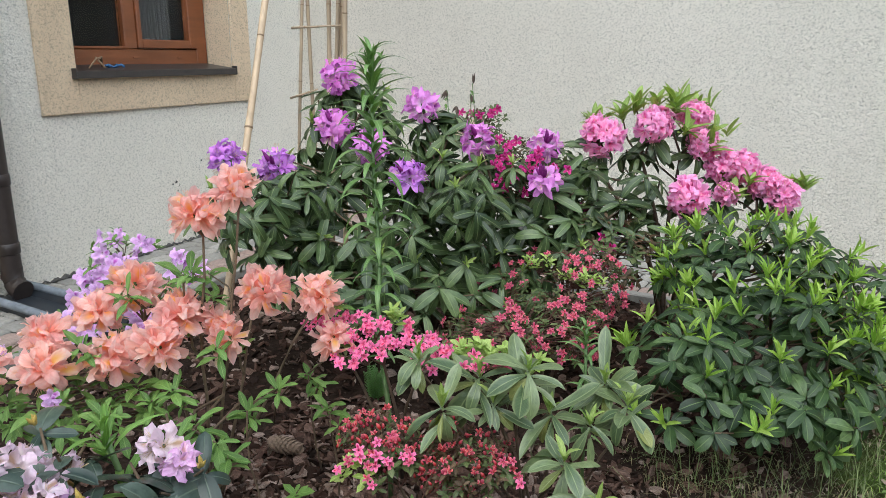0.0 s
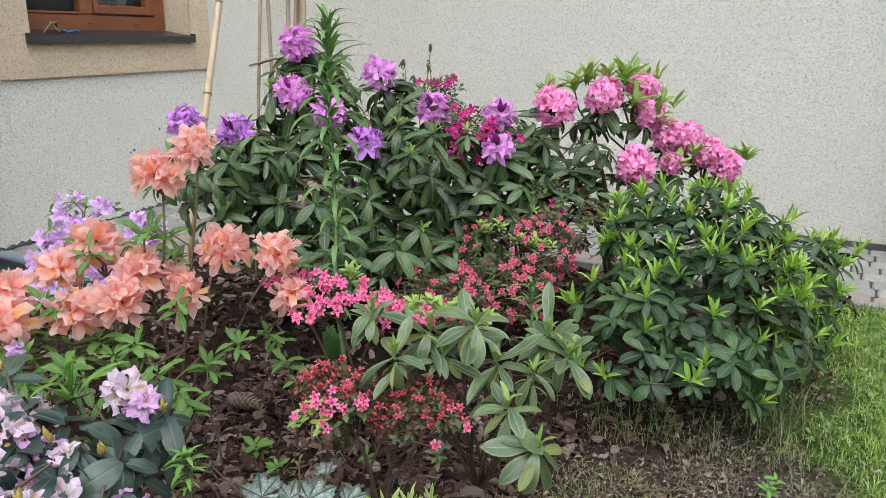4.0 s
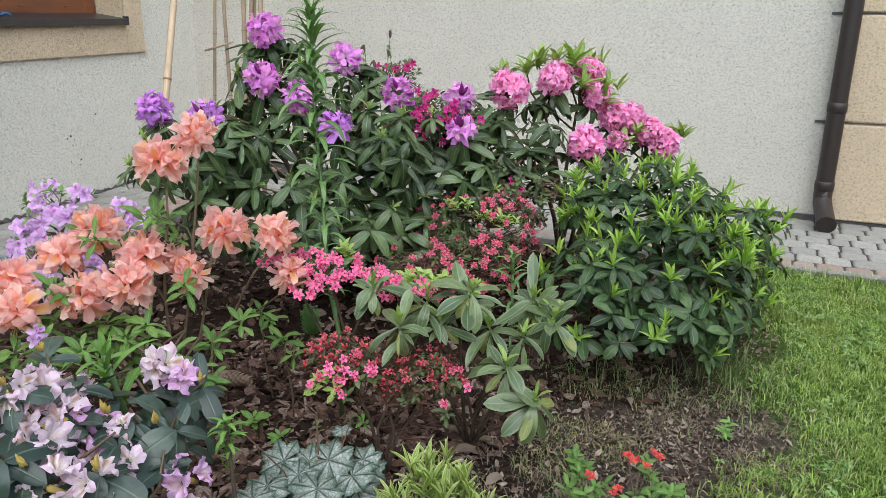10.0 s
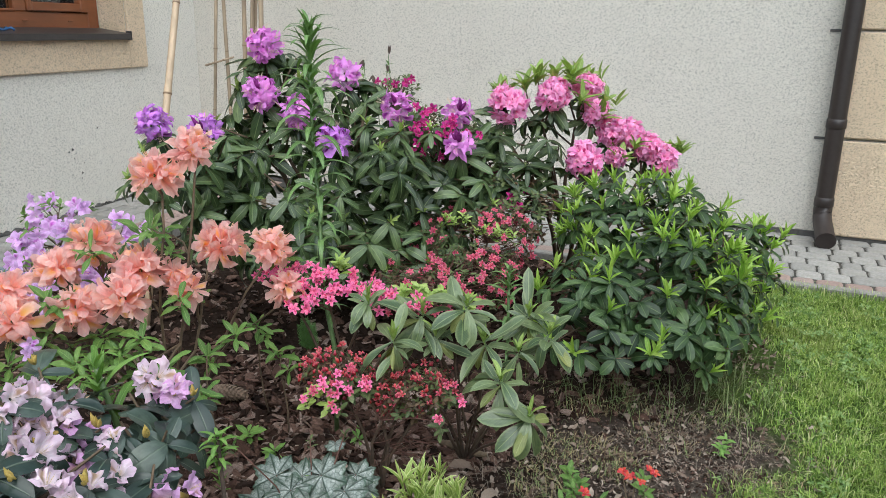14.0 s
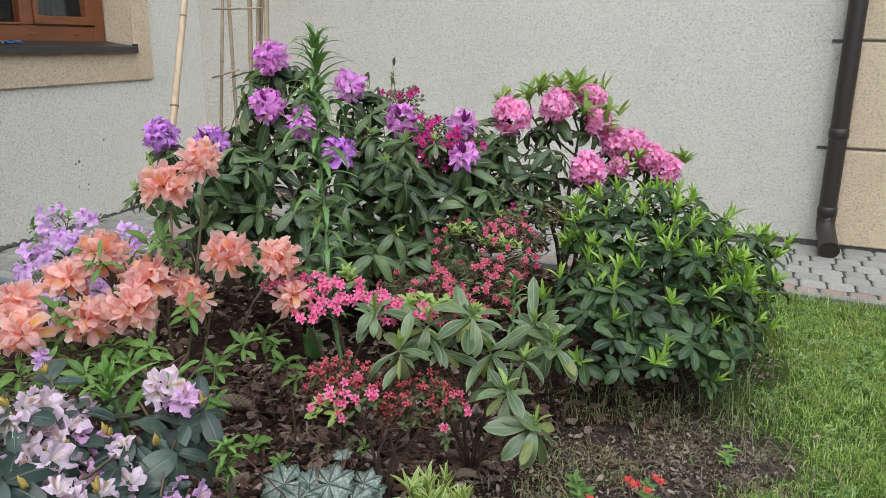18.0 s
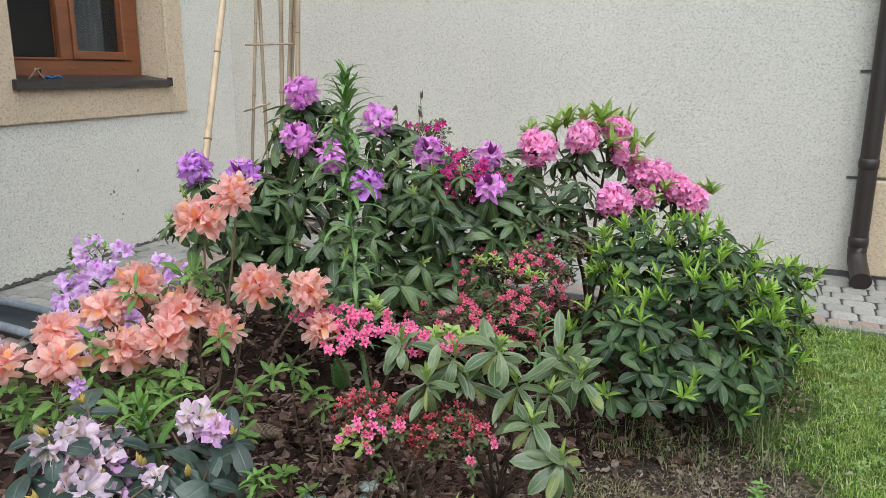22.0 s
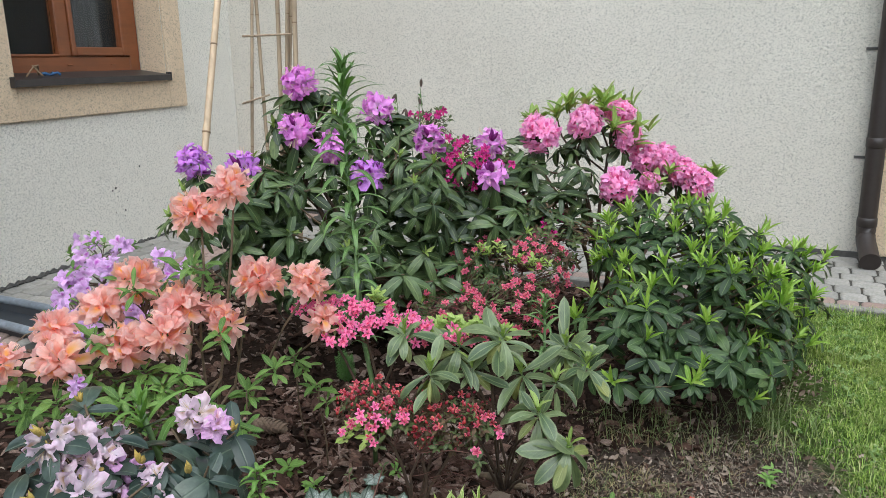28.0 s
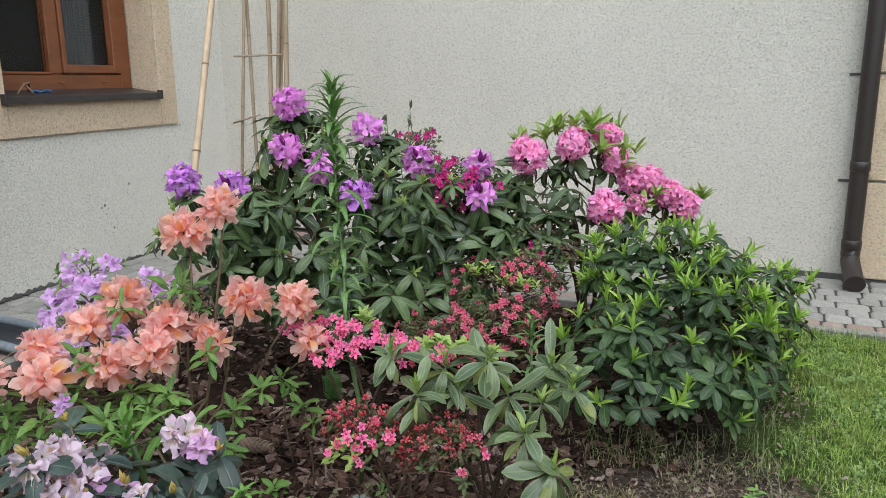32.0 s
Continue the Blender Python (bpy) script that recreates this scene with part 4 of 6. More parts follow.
def merged(name, items, mat):
    """One mesh out of many (form, matrix)."""
    V, F, U, o = [], [], [], 0
    for (v, f, u), m in items:
        a = np.array(m)
        V.append(v @ a[:3, :3].T + a[:3, 3])
        U.append(u)
        F += [tuple(i + o for i in q) for q in f]
        o += len(v)
    return mesh_of(name, np.concatenate(V), F, mat, True, np.concatenate(U))


MESHES = {}


def shared(name, form_key, form, mat):
    key = (name, form_key, mat.name)
    if key not in MESHES:
        MESHES[key] = mesh_of(name, form[0], form[1], mat, True, form[2])
    return MESHES[key]


def aim(p, d, up, size, wide=1.0):
    """x along d, z near up."""
    d = Vector(d).normalized()
    up = Vector(up)
    y = up.cross(d)
    if y.length < 1e-3:
        y = Vector((0.3, 1, 0.2)).cross(d)
    y.normalize()
    z = d.cross(y)
    m = Matrix((d * size, y * size * wide, z * size)).transposed().to_4x4()
    m.translation = p
    return m


def aim_z(p, d, spin, size):
    q = Vector(d).normalized().to_track_quat("Z", "Y").to_matrix().to_4x4()
    return Matrix.Translation(p) @ q @ Matrix.Rotation(spin, 4, "Z") @ Matrix.Diagonal((size, size, size, 1))


FORMS = {
    "rhodo": [leaf_form(0.31, 0.9, 0.25, 0.55, 8, 0, 0.1, 0.42), leaf_form(0.27, 0.5, 0.4, 0.55, 8, 0, 0.1, 0.42), leaf_form(0.29, 1.3, 0.15, 0.54, 8, 0, 0.1, 0.42), leaf_form(0.26, 0.3, 0.35, 0.58, 8, 0.14, 0.1, 0.42), leaf_form(0.32, 0.8, -0.12, 0.55, 8, 0, 0.1, 0.4), leaf_form(0.25, 1.6, 0.5, 0.55, 8, 0.06, 0.1, 0.42)],
    "bush": [leaf_form(0.40, 0.5, 0.25, 0.58, 7, 0, 0.1, 0.5), leaf_form(0.42, 0.9, 0.15, 0.6, 7, 0, 0.1, 0.5), leaf_form(0.36, 0.2, 0.35, 0.58, 7, 0, 0.1, 0.5), leaf_form(0.38, 0.7, 0.3, 0.6, 7, 0.08, 0.1, 0.5)],
    "shoot": [leaf_form(0.24, 0.35, 0.5, 0.5, 5, 0, 0.05, 0.65), leaf_form(0.27, 0.7, 0.4, 0.52, 5, 0, 0.05, 0.65), leaf_form(0.22, 0.0, 0.6, 0.5, 5, 0, 0.05, 0.65)],
    "var": [leaf_form(0.30, 0.9, 0.2, 0.62, 9, 0.08, 0.1, 0.65), leaf_form(0.24, 0.3, 0.45, 0.64, 9, 0.12, 0.1, 0.65), leaf_form(0.34, 1.5, 0.1, 0.6, 9, 0.05, 0.1, 0.6), leaf_form(0.28, -0.5, 0.35, 0.62, 9, 0.15, 0.1, 0.65), leaf_form(0.20, 0.6, 0.9, 0.6, 9, 0.1, 0.1, 0.65)],
    "blue": [leaf_form(0.52, 0.7, -0.12, 0.54, 8, 0, 0.12, 0.42), leaf_form(0.46, 0.3, 0.2, 0.54, 8, 0.04, 0.12, 0.42), leaf_form(0.55, 1.1, -0.15, 0.56, 8, 0.03, 0.12, 0.42), leaf_form(0.42, 0.5, 0.5, 0.54, 8, 0.0, 0.12, 0.42)],
    "azalea": [leaf_form(0.29, 0.6, 0.35, 0.6, 7, 0.22), leaf_form(0.26, 0.2, 0.45, 0.6, 7, 0.28), leaf_form(0.31, 1.0, 0.25, 0.6, 7, 0.2)],
    "tiny": [leaf_form(0.45, 0.5, 0.2, 0.55, 3), leaf_form(0.4, 0.1, 0.3, 0.55, 3)],
    "lily": [leaf_form(0.15, 1.7, 0.3, 0.35, 8, 0, 0.0, 0.6), leaf_form(0.14, 1.2, 0.3, 0.35, 8, 0, 0.0, 0.6), leaf_form(0.15, 2.2, 0.3, 0.35, 8, 0, 0.0, 0.6)],
    "lilytop": [leaf_form(0.16, -0.2, 0.5, 0.35, 6, 0, 0.0, 0.6), leaf_form(0.17, 0.5, 0.5, 0.35, 6, 0, 0.0, 0.6)],
}
BLOOM = {
    "rhodo": [flower_form(0.85, 0.60, 1.4, 0.45, 0.26, k) for k in (1, 2, 3, 31, 35)],
    "ball": [flower_form(0.80, 0.42, 1.8, 0.5, 0.26, k, 3, 0.8, 5, 2) for k in (4, 5, 6, 32)],
    "peach": [flower_form(1.0, 0.56, 1.7, 0.3, 0.34, k, 4, 0.4, 9, 3, 0.06, 0.10) for k in (7, 8, 9, 33, 34)],
    "star": [flower_form(0.5, 0.55, 1.6, 0.3, 0.12, k, 3, 1.0, 4, 2) for k in (10, 11, 12)],
    "open": [flower_form(0.62, 0.46, 1.7, 0.35, 0.2, k, 4, 1.2, 5, 2) for k in (41, 42, 43)],
    "white": [flower_form(0.80, 0.36, 1.9, 0.4, 0.42, k, 5, 0.5, 8, 4, 0.1, 0.17) for k in (13, 14, 15, 16, 17)],
    "bud": [bud_form()],
}
OUT = Vector((0.28, -0.96, 0.0))      # from the house towards the open lawn


class Shrub:
    def __init__(self, name, base, label, category, seed, group=""):
        self.base = Vector((base[0], base[1], ground_z(base[0], base[1]) - 0.01))
        self.ob = empty(name, self.base, label, category, group)
        self.r = random.Random(seed)
        self.leaves, self.knots, self.twigs = [], [self.base.copy()], []

    def rnd(self, a, b2):
        return self.r.uniform(a, b2)

    def limb(self, end, r0=0.014, r1=0.006, bend=0.06, name="limb", mat=None, start=None, n=6):
        a, e = Vector(start) if start else self.base.copy(), Vector(end)
        off = Vector((self.rnd(-1, 1), self.rnd(-1, 1), 0)) * bend
        pts, rad = [], []
        for i in range(n + 1):
            t = i / n
            p = a.lerp(e, t)
            p.z = a.z + (e.z - a.z) * t ** 0.8
            p += off * math.sin(t * math.pi) + Vector((self.rnd(-1, 1), self.rnd(-1, 1), 0)) * 0.008
            pts.append(p)
            rad.append(r0 + (r1 - r0) * t)
        part(name, mesh_of(name, *tube(local(pts, self.base), rad, 7), mat or M_BARKWOOD, True), self.ob)
        self.knots += pts[1:]

    def twig(self, p, r=0.0035, far=9.0):
        """A bent twig from the nearest lower limb to p."""
        p = Vector(p)
        best = min(self.knots, key=lambda k: (k - p).length + max(0.0, k.z - p.z + 0.03) * 3)
        if (best - p).length > far:
            return
        mid = best.lerp(p, 0.5) + Vector((self.rnd(-1, 1), self.rnd(-1, 1), self.rnd(-0.5, 0.2))) * 0.18 * (best - p).length
        self.twigs.append(tube(local([best, mid, p], self.base), [r * 1.5, r * 1.2, r * 0.8], 5, False))

    def whorl(self, p, axis, n, size, low, high, form, mat, wide=1.0, turn=None):
        p, axis = Vector(p), Vector(axis).normalized()
        side = axis.orthogonal().normalized()
        other = axis.cross(side)
        a0 = self.rnd(0, 6.28) if turn is None else turn
        for k in range(n):
            a = a0 + k * 2.399963 + self.rnd(-0.25, 0.25)
            el = radians(self.rnd(low, high))
            rad = side * math.cos(a) + other * math.sin(a)
            d = rad * math.cos(el) + axis * math.sin(el)
            f = self.r.randrange(len(FORMS[form]))
            m = aim(p - axis * 0.004 * k, d, axis * math.cos(el) - rad * math.sin(el), size * self.rnd(0.6, 1.14), wide * self.rnd(0.8, 1.2))
            self.leaves.append((form, f, mat, m))

    def bloom(self, p, axis, n, radius, size, form, mat, spread=110, name="truss", core=0.3, bud=None, label="", tilt=0.15):
        """A head of flowers on a short stalk; the florets are its parts."""
        p, axis = Vector(p), Vector(axis).normalized()
        c = p - axis * radius * 0.25
        vs, fs = tube([-axis * (radius * 0.9), -axis * radius * 0.3, axis * radius * 0.12, axis * radius * 0.25],
                      [0.004, 0.006, radius * 0.14, radius * 0.05], 7)
        head = part(name, mesh_of("stalk", vs, fs, bud or M_STEM, True), self.ob, label)
        head.location = c - self.base
        side = axis.orthogonal().normalized()
        other = axis.cross(side)
        a0 = self.rnd(0, 6.28)
        for k in range(n):
            cs = 1 - (1 - math.cos(radians(spread))) * (k + 0.5) / n
            sn = math.sqrt(max(0, 1 - cs * cs))
            a = a0 + k * 2.399963
            d = (axis * cs + (side * math.cos(a) + other * math.sin(a)) * sn)
            d = (d + Vector((self.rnd(-1, 1), self.rnd(-1, 1), self.rnd(-1, 1))) * tilt).normalized()
            f = self.r.randrange(len(BLOOM[form]))
            o = part("floret", shared("floret", (form, f), BLOOM[form][f], mat), head)
            o.matrix_basis = aim_z(d * radius * core * self.rnd(0.6, 1.4), d, self.rnd(0, 6.28), size * self.rnd(0.8, 1.15))

    def flower(self, p, d, size, form, mat, name="flower"):
        f = self.r.randrange(len(BLOOM[form]))
        o = part(name, shared(name, (form, f), BLOOM[form][f], mat), self.ob)
        o.matrix_basis = aim_z(Vector(p) - self.base, d, self.rnd(0, 6.28), size)

    def spots(self, lobes, gap, n, inner=0.78, low=-0.5, deep=0.9):
        """Places spread over the skin of rounded lobes: (place, outward)."""
        got = []
        for cx, cy, cz, rx, rz in lobes:
            for _ in range(n):
                d = Vector((self.r.gauss(0, 1), self.r.gauss(-0.35, 1), self.r.gauss(0.3, 1))).normalized()
                if d.z < low or d.y > 0.75:
                    continue
                k = self.rnd(inner, 1.0)
                p = Vector((cx + d.x * rx * k, cy + d.y * rx * deep * k, cz + d.z * rz * k))
                if p.z < 0.05 or any((p - q).length < gap for q, _ in got):
                    continue
                if any(((p.x - a) / r1) ** 2 + ((p.y - e) / (r1 * deep)) ** 2 + ((p.z - h) / r2) ** 2 < 0.45 for a, e, h, r1, r2 in lobes):
                    continue
                got.append((p, d))
        return got

    def finish(self, parts=250, twig_mat=None):
        if self.twigs:
            vs, fs = joined(self.twigs)
            tagged(part("branching", mesh_of("branching", vs, fs, twig_mat or M_TWIG, True), self.ob), kind="stuff")
        self.leaves.sort(key=lambda q: q[3].translation.y - 0.35 * q[3].translation.z)
        for form, f, mat, m in self.leaves[:parts]:
            o = part("leaf", shared("leaf", (form, f), FORMS[form][f], mat), self.ob)
            o.matrix_basis = Matrix.Translation(-self.base) @ m
        rest = {}
        for form, f, mat, m in self.leaves[parts:]:
            rest.setdefault(mat.name, (mat, []))[1].append((FORMS[form][f], Matrix.Translation(-self.base) @ m))
        for mat, items in rest.values():
            tagged(part("foliage", merged("foliage", items, mat), self.ob), kind="stuff")
        return self.ob


UP = Vector((0, 0, 1))

# ---- purple rhododendron ----
s = Shrub("rhododendron", (2.4, -1.2), "tall dark-leaved rhododendron with purple flower trusses in bark mulch", "shrub", 21, "flowering shrubs")
for e in ((1.95, -1.65, 0.6), (2.1, -1.45, 0.85), (2.2, -1.45, 0.72), (2.45, -1.35, 0.7), (2.65, -1.22, 0.65), (2.8, -1.15, 0.7), (2.3, -1.55, 0.5)):
    s.limb(e, 0.016, 0.006)
for i, p in enumerate(PURPLE):
    p = Vector(p)
    ax = UP * 0.8 + OUT * 0.75 + Vector((s.rnd(-0.3, 0.3), 0, 0))
    s.bloom(p, ax, (17, 16, 13, 13, 16, 11, 13, 12, 9, 9)[i], 0.078, 0.046, "rhodo", P_VIOLET if i in (4, 5, 3) else P_PURPLE, 98 if i < 7 else 105, core=0.34, tilt=0.5)
    for k in range((0, 2, 1, 2, 0, 2, 0, 1, 7, 6)[i]):
        o = part("bud", shared("bud", 3, BLOOM["bud"][0], P_DEEP), s.ob)
        o.matrix_basis = aim_z(p - s.base + OUT * 0.02, ax.normalized() + Vector((s.rnd(-0.5, 0.5), s.rnd(-0.5, 0.2), s.rnd(0, 0.3))), 0, s.rnd(0.05, 0.075)) @ Matrix.Diagonal((0.45, 0.45, 1, 1))
    s.twig(p - ax.normalized() * 0.06)
    s.whorl(p - ax.normalized() * 0.075, ax, 9, 0.135, -40, 5, "rhodo", L_DARK)
for p, d in s.spots(A_LOBES, 0.075, 120):
    if any((p - Vector(q) + UP * 0.03 - OUT * 0.07).length < 0.125 for q in PURPLE):
        continue
    ax = d * 0.55 + UP * 0.7 + OUT * 0.2
    s.twig(p)
    s.whorl(p, ax, s.r.choice((7, 8, 9)), 0.112, -50, 18, "rhodo", L_DARK)
    if s.r.random() < 0.22:
        s.whorl(p + Vector(ax).normalized() * 0.01, ax, 5, 0.05, 50, 75, "shoot", L_SHOOT2)
for p, d in s.spots([(a, e + 0.1, h, r1 * 0.7, r2 * 0.75) for a, e, h, r1, r2 in A_LOBES], 0.075, 70, 0.2, -0.9):
    s.whorl(p, d + UP * 0.5, 7, 0.12, -30, 20, "rhodo", L_DARK)
for p, d in s.spots([(a, e + 0.26, h - 0.02, r1 * 0.85, r2 * 0.8) for a, e, h, r1, r2 in A_LOBES if h < 0.85], 0.085, 70, 0.1, -0.9):
    s.whorl(p, d + UP * 0.5, 7, 0.12, -35, 20, "rhodo", L_DARK)
s.finish(290)

# ---- pink rhododendron ----
s = Shrub("rhododendron", (3.22, -0.62), "open dark-stemmed rhododendron with ball-shaped pink trusses", "shrub", 22, "flowering shrubs")
for e in ((2.98, -0.86, 0.72), (3.12, -0.78, 0.78), (3.25, -0.66, 0.8), (3.4, -0.62, 0.64), (3.55, -0.52, 0.55), (3.3, -0.84, 0.5)):
    s.limb(e, 0.013, 0.006, 0.05)
for i, p in enumerate(PINK):
    p = Vector(p)
    rad = (0.088, 0.076, 0.070, 0.068, 0.074, 0.076, 0.074, 0.078, 0.086, 0.05)[i]
    ax = UP * 0.85 + OUT * 0.7 + Vector((s.rnd(-0.2, 0.35), 0, 0))
    s.bloom(p, ax, 34, rad, rad * s.rnd(0.42, 0.48), "ball", P_PINK, 128, core=0.52, tilt=0.3)
    s.twig(p - ax.normalized() * 0.06)
    s.whorl(p - ax.normalized() * 0.075, ax, 9, 0.12, -30, 5, "rhodo", L_PINK)
    if i in (0, 1, 2, 3, 9, 7):
        for k in range(3):
            q = p + Vector((s.rnd(-0.07, 0.08), 0.08, s.rnd(0.02, 0.05)))
            s.whorl(q, UP + Vector((s.rnd(-0.6, 0.6), -0.1, 0)), 6, 0.09, 20, 65, "shoot", L_SHOOT2, 1.3)
for x, y, z in ((2.93, -0.84, 0.93), (3.03, -0.8, 0.97), (3.08, -0.78, 1.0), (3.15, -0.72, 1.02), (3.22, -0.7, 1.01), (3.36, -0.72, 0.85), (3.46, -0.72, 0.66), (3.28, -0.78, 0.92)):
    s.twig((x, y, z))
    s.whorl((x, y, z), UP + OUT * 0.1 + Vector((s.rnd(-0.3, 0.3), 0, 0)), 10, 0.10, 20, 75, "shoot", L_SHOOT2, 1.25)
for p, d in s.spots(B_LOBES, 0.082, 90, 0.45, -0.8):
    if any((p - Vector(q) + UP * 0.03 - OUT * 0.06).length < 0.12 for q in PINK):
        continue
    s.twig(p)
    s.whorl(p, d * 0.5 + UP * 0.8, 8, 0.12, -35, 10, "rhodo", L_PINK)
s.finish(260, M_BARKWOOD)

# ---- green rhododendron with bright new shoots ----
s = Shrub("rhododendron", (3.6, -1.35), "dense leafy rhododendron with bright green new shoots", "shrub", 23, "flowering shrubs")
for e in ((3.5, -1.25, 0.45), (3.65, -1.4, 0.3), (3.45, -1.5, 0.3), (3.85, -1.15, 0.3), (3.7, -1.5, 0.15), (3.4, -1.2, 0.5)):
    s.limb(e, 0.012, 0.005, 0.04)
for p, d in s.spots(C_LOBES, 0.066, 200, 0.62, -0.6):
    if p.z < (0.23 if p.x < 3.78 else 0.10) or noise.noise(p * 9.0) > 0.33:
        continue
    ax = d * 0.65 + UP * 0.65 + OUT * 0.1
    p = p + Vector(d) * s.r.choice((0.0, 0.0, 0.015, 0.04))
    s.twig(p, 0.0025)
    s.whorl(p, ax, s.r.choice((7, 8, 9)), 0.076, -22, 28, "bush", L_BUSH)
    if s.r.random() < 0.42 + 1.5 * min(0.45, max(-0.15, p.z - 0.22)):
        q = p + Vector(ax).normalized() * 0.01
        for k in range(s.r.choice((1, 1, 2, 3))):
            lean = Vector((s.rnd(-1, 1), s.rnd(-1, 1), 0)) * 0.35
            s.whorl(q + lean * 0.05, ax + UP * 0.5 + lean, s.r.choice((5, 6, 7)), 0.068, 45, 82, "shoot", L_SHOOT, 0.72)
for p, d in s.spots([(a, e + 0.08, h, r1 * 0.7, r2 * 0.75) for a, e, h, r1, r2 in C_LOBES], 0.07, 60, 0.3, -0.9):
    if p.z < 0.22:
        continue
    s.whorl(p, d + UP * 0.5, 7, 0.08, -30, 25, "bush", L_BUSH)
s.finish(300)

# ---- magenta azalea behind ----
s = Shrub("azalea", (2.85, -0.85), "sparse azalea with deep magenta flowers behind the rhododendrons", "shrub", 24, "flowering shrubs")
for e in ((2.7, -0.93, 0.75), (2.5, -0.92, 0.92), (3.0, -0.95, 0.52), (2.85, -0.95, 0.6)):
    s.limb(e, 0.008, 0.003, 0.06)
for p in MAGENTA:
    p = Vector(p)
    s.twig(p, 0.002)
    for k in range(2):
        q = p + Vector((s.rnd(-1, 1) * 0.034, s.rnd(-1, 0.5) * 0.02, s.rnd(-1, 1) * 0.022))
        s.flower(q, OUT + UP * s.rnd(0, 0.8) + Vector((s.rnd(-0.6, 0.6), 0, 0)), 0.021, "open", P_MAG)
    s.whorl(p - OUT * 0.02, UP + OUT * 0.4, 6, 0.03, 0, 60, "tiny", L_SMALL)
for p, d in s.spots(E_LOBES, 0.030, 220, 0.1, -0.9):
    s.twig(p, 0.0015)
    s.whorl(p, d + UP, 7, 0.036, 0, 50, "tiny", L_RUST if s.r.random() < 0.4 else L_SMALL)
s.finish(60, M_TWIGRED)

# ---- rose azalea in the middle of the bed ----
s = Shrub("azalea", (2.92, -1.4), "low azalea with many small rose-red flowers", "shrub", 25, "flowering shrubs")
for e in ((2.8, -1.45, 0.35), (3.0, -1.35, 0.4), (2.9, -1.6, 0.3), (2.85, -1.3, 0.42)):
    s.limb(e, 0.007, 0.003, 0.05)
for p, d in s.spots(F_LOBES, 0.023, 430, 0.3, -0.85):
    s.twig(p, 0.0013)
    s.whorl(p, d + UP, 6, 0.024, 0, 50, "tiny", L_RUST if s.r.random() < 0.5 else L_SMALL)
    if s.r.random() < 0.5:
        for k in range(2):
            s.flower(p + Vector(d) * 0.012 + Vector((s.rnd(-1, 1), s.rnd(-1, 1), s.rnd(-1, 1))) * 0.01 * k, Vector(d) * 0.8 + OUT * 0.7 + UP * 0.3 + Vector((s.rnd(-1, 1), 0, s.rnd(-1, 1))) * 0.5, s.rnd(0.011, 0.017), "star", P_ROSE)
for x, y, z in ((2.85, -1.42, 0.52), (2.9, -1.4, 0.5), (3.03, -1.4, 0.46), (3.1, -1.38, 0.44), (2.98, -1.42, 0.48)):
    s.twig((x, y, z), 0.0015)
    for k in range(3):
        s.whorl((x + s.rnd(-0.03, 0.03), y, z + s.rnd(-0.02, 0.02)), UP + OUT * 0.3, 8, 0.03, 10, 60, "tiny", L_LIME)
s.finish(120, M_TWIGRED)

# ---- hot pink azalea ----
s = Shrub("azalea", (2.72, -2.15), "small azalea with hot pink flowers and lime tips", "shrub", 26, "flowering shrubs")
for e in ((2.6, -2.28, 0.48), (2.72, -2.26, 0.48), (2.86, -2.22, 0.46), (2.98, -2.2, 0.42)):
    s.limb(e, 0.006, 0.003, 0.04)
for p in HOTPINK:
    p = Vector(p)
    s.twig(p, 0.0018)
    for k in range(6):
        q = p + Vector((s.rnd(-1, 1) * 0.03, s.rnd(-1, 0.6) * 0.02, s.rnd(-1, 1) * 0.022))
        s.flower(q, OUT + UP * s.rnd(0.1, 1.1) + Vector((s.rnd(-0.7, 0.7), 0, 0)), s.rnd(0.013, 0.018), "star", P_HOT)
    s.whorl(p - OUT * 0.02, UP + OUT * 0.3, 8, 0.03, -10, 50, "tiny", L_LIME if s.r.random() < 0.35 else L_SMALL)
for x, y, z in ((2.93, -2.25, 0.5), (2.98, -2.2, 0.49), (3.02, -2.2, 0.47), (3.06, -2.2, 0.48), (2.9, -2.28, 0.47), (3.1, -2.18, 0.47), (2.74, -2.24, 0.56)):
    s.twig((x, y, z), 0.0018)
    for k in range(3):
        s.whorl((x + s.rnd(-0.03, 0.03), y + s.rnd(-0.02, 0.02), z + s.rnd(-0.02, 0.02)), UP + OUT * 0.3, 8, 0.034, 5, 60, "tiny", L_LIME)
s.finish(150, M_TWIGRED)

# ---- red azalea, low in front ----
s = Shrub("azalea", (2.95, -2.46), "low twiggy azalea with red buds and pink open flowers", "shrub", 27, "flowering shrubs")
for e in ((2.85, -2.53, 0.33), (2.93, -2.5, 0.34), (3.02, -2.44, 0.3), (3.1, -2.4, 0.28), (2.98, -2.52, 0.25)):
    s.limb(e, 0.006, 0.0025, 0.04)
for p in REDOPEN:
    p = Vector(p)
    s.twig(p, 0.0015)
    for k in range(2):
        s.flower(p + Vector((s.rnd(-1, 1), s.rnd(-1, 1), s.rnd(-1, 1))) * 0.016, OUT + UP * s.rnd(0.4, 1.3) + Vector((s.rnd(-0.5, 0.5), 0, 0)), s.rnd(0.011, 0.016), "star", P_HOT if s.r.random() < 0.55 else P_ROSE)
    s.whorl(p - UP * 0.012, UP + OUT * 0.5, 7, 0.031, -10, 45, "tiny", L_LIME if p.x < 2.9 else L_SMALL)
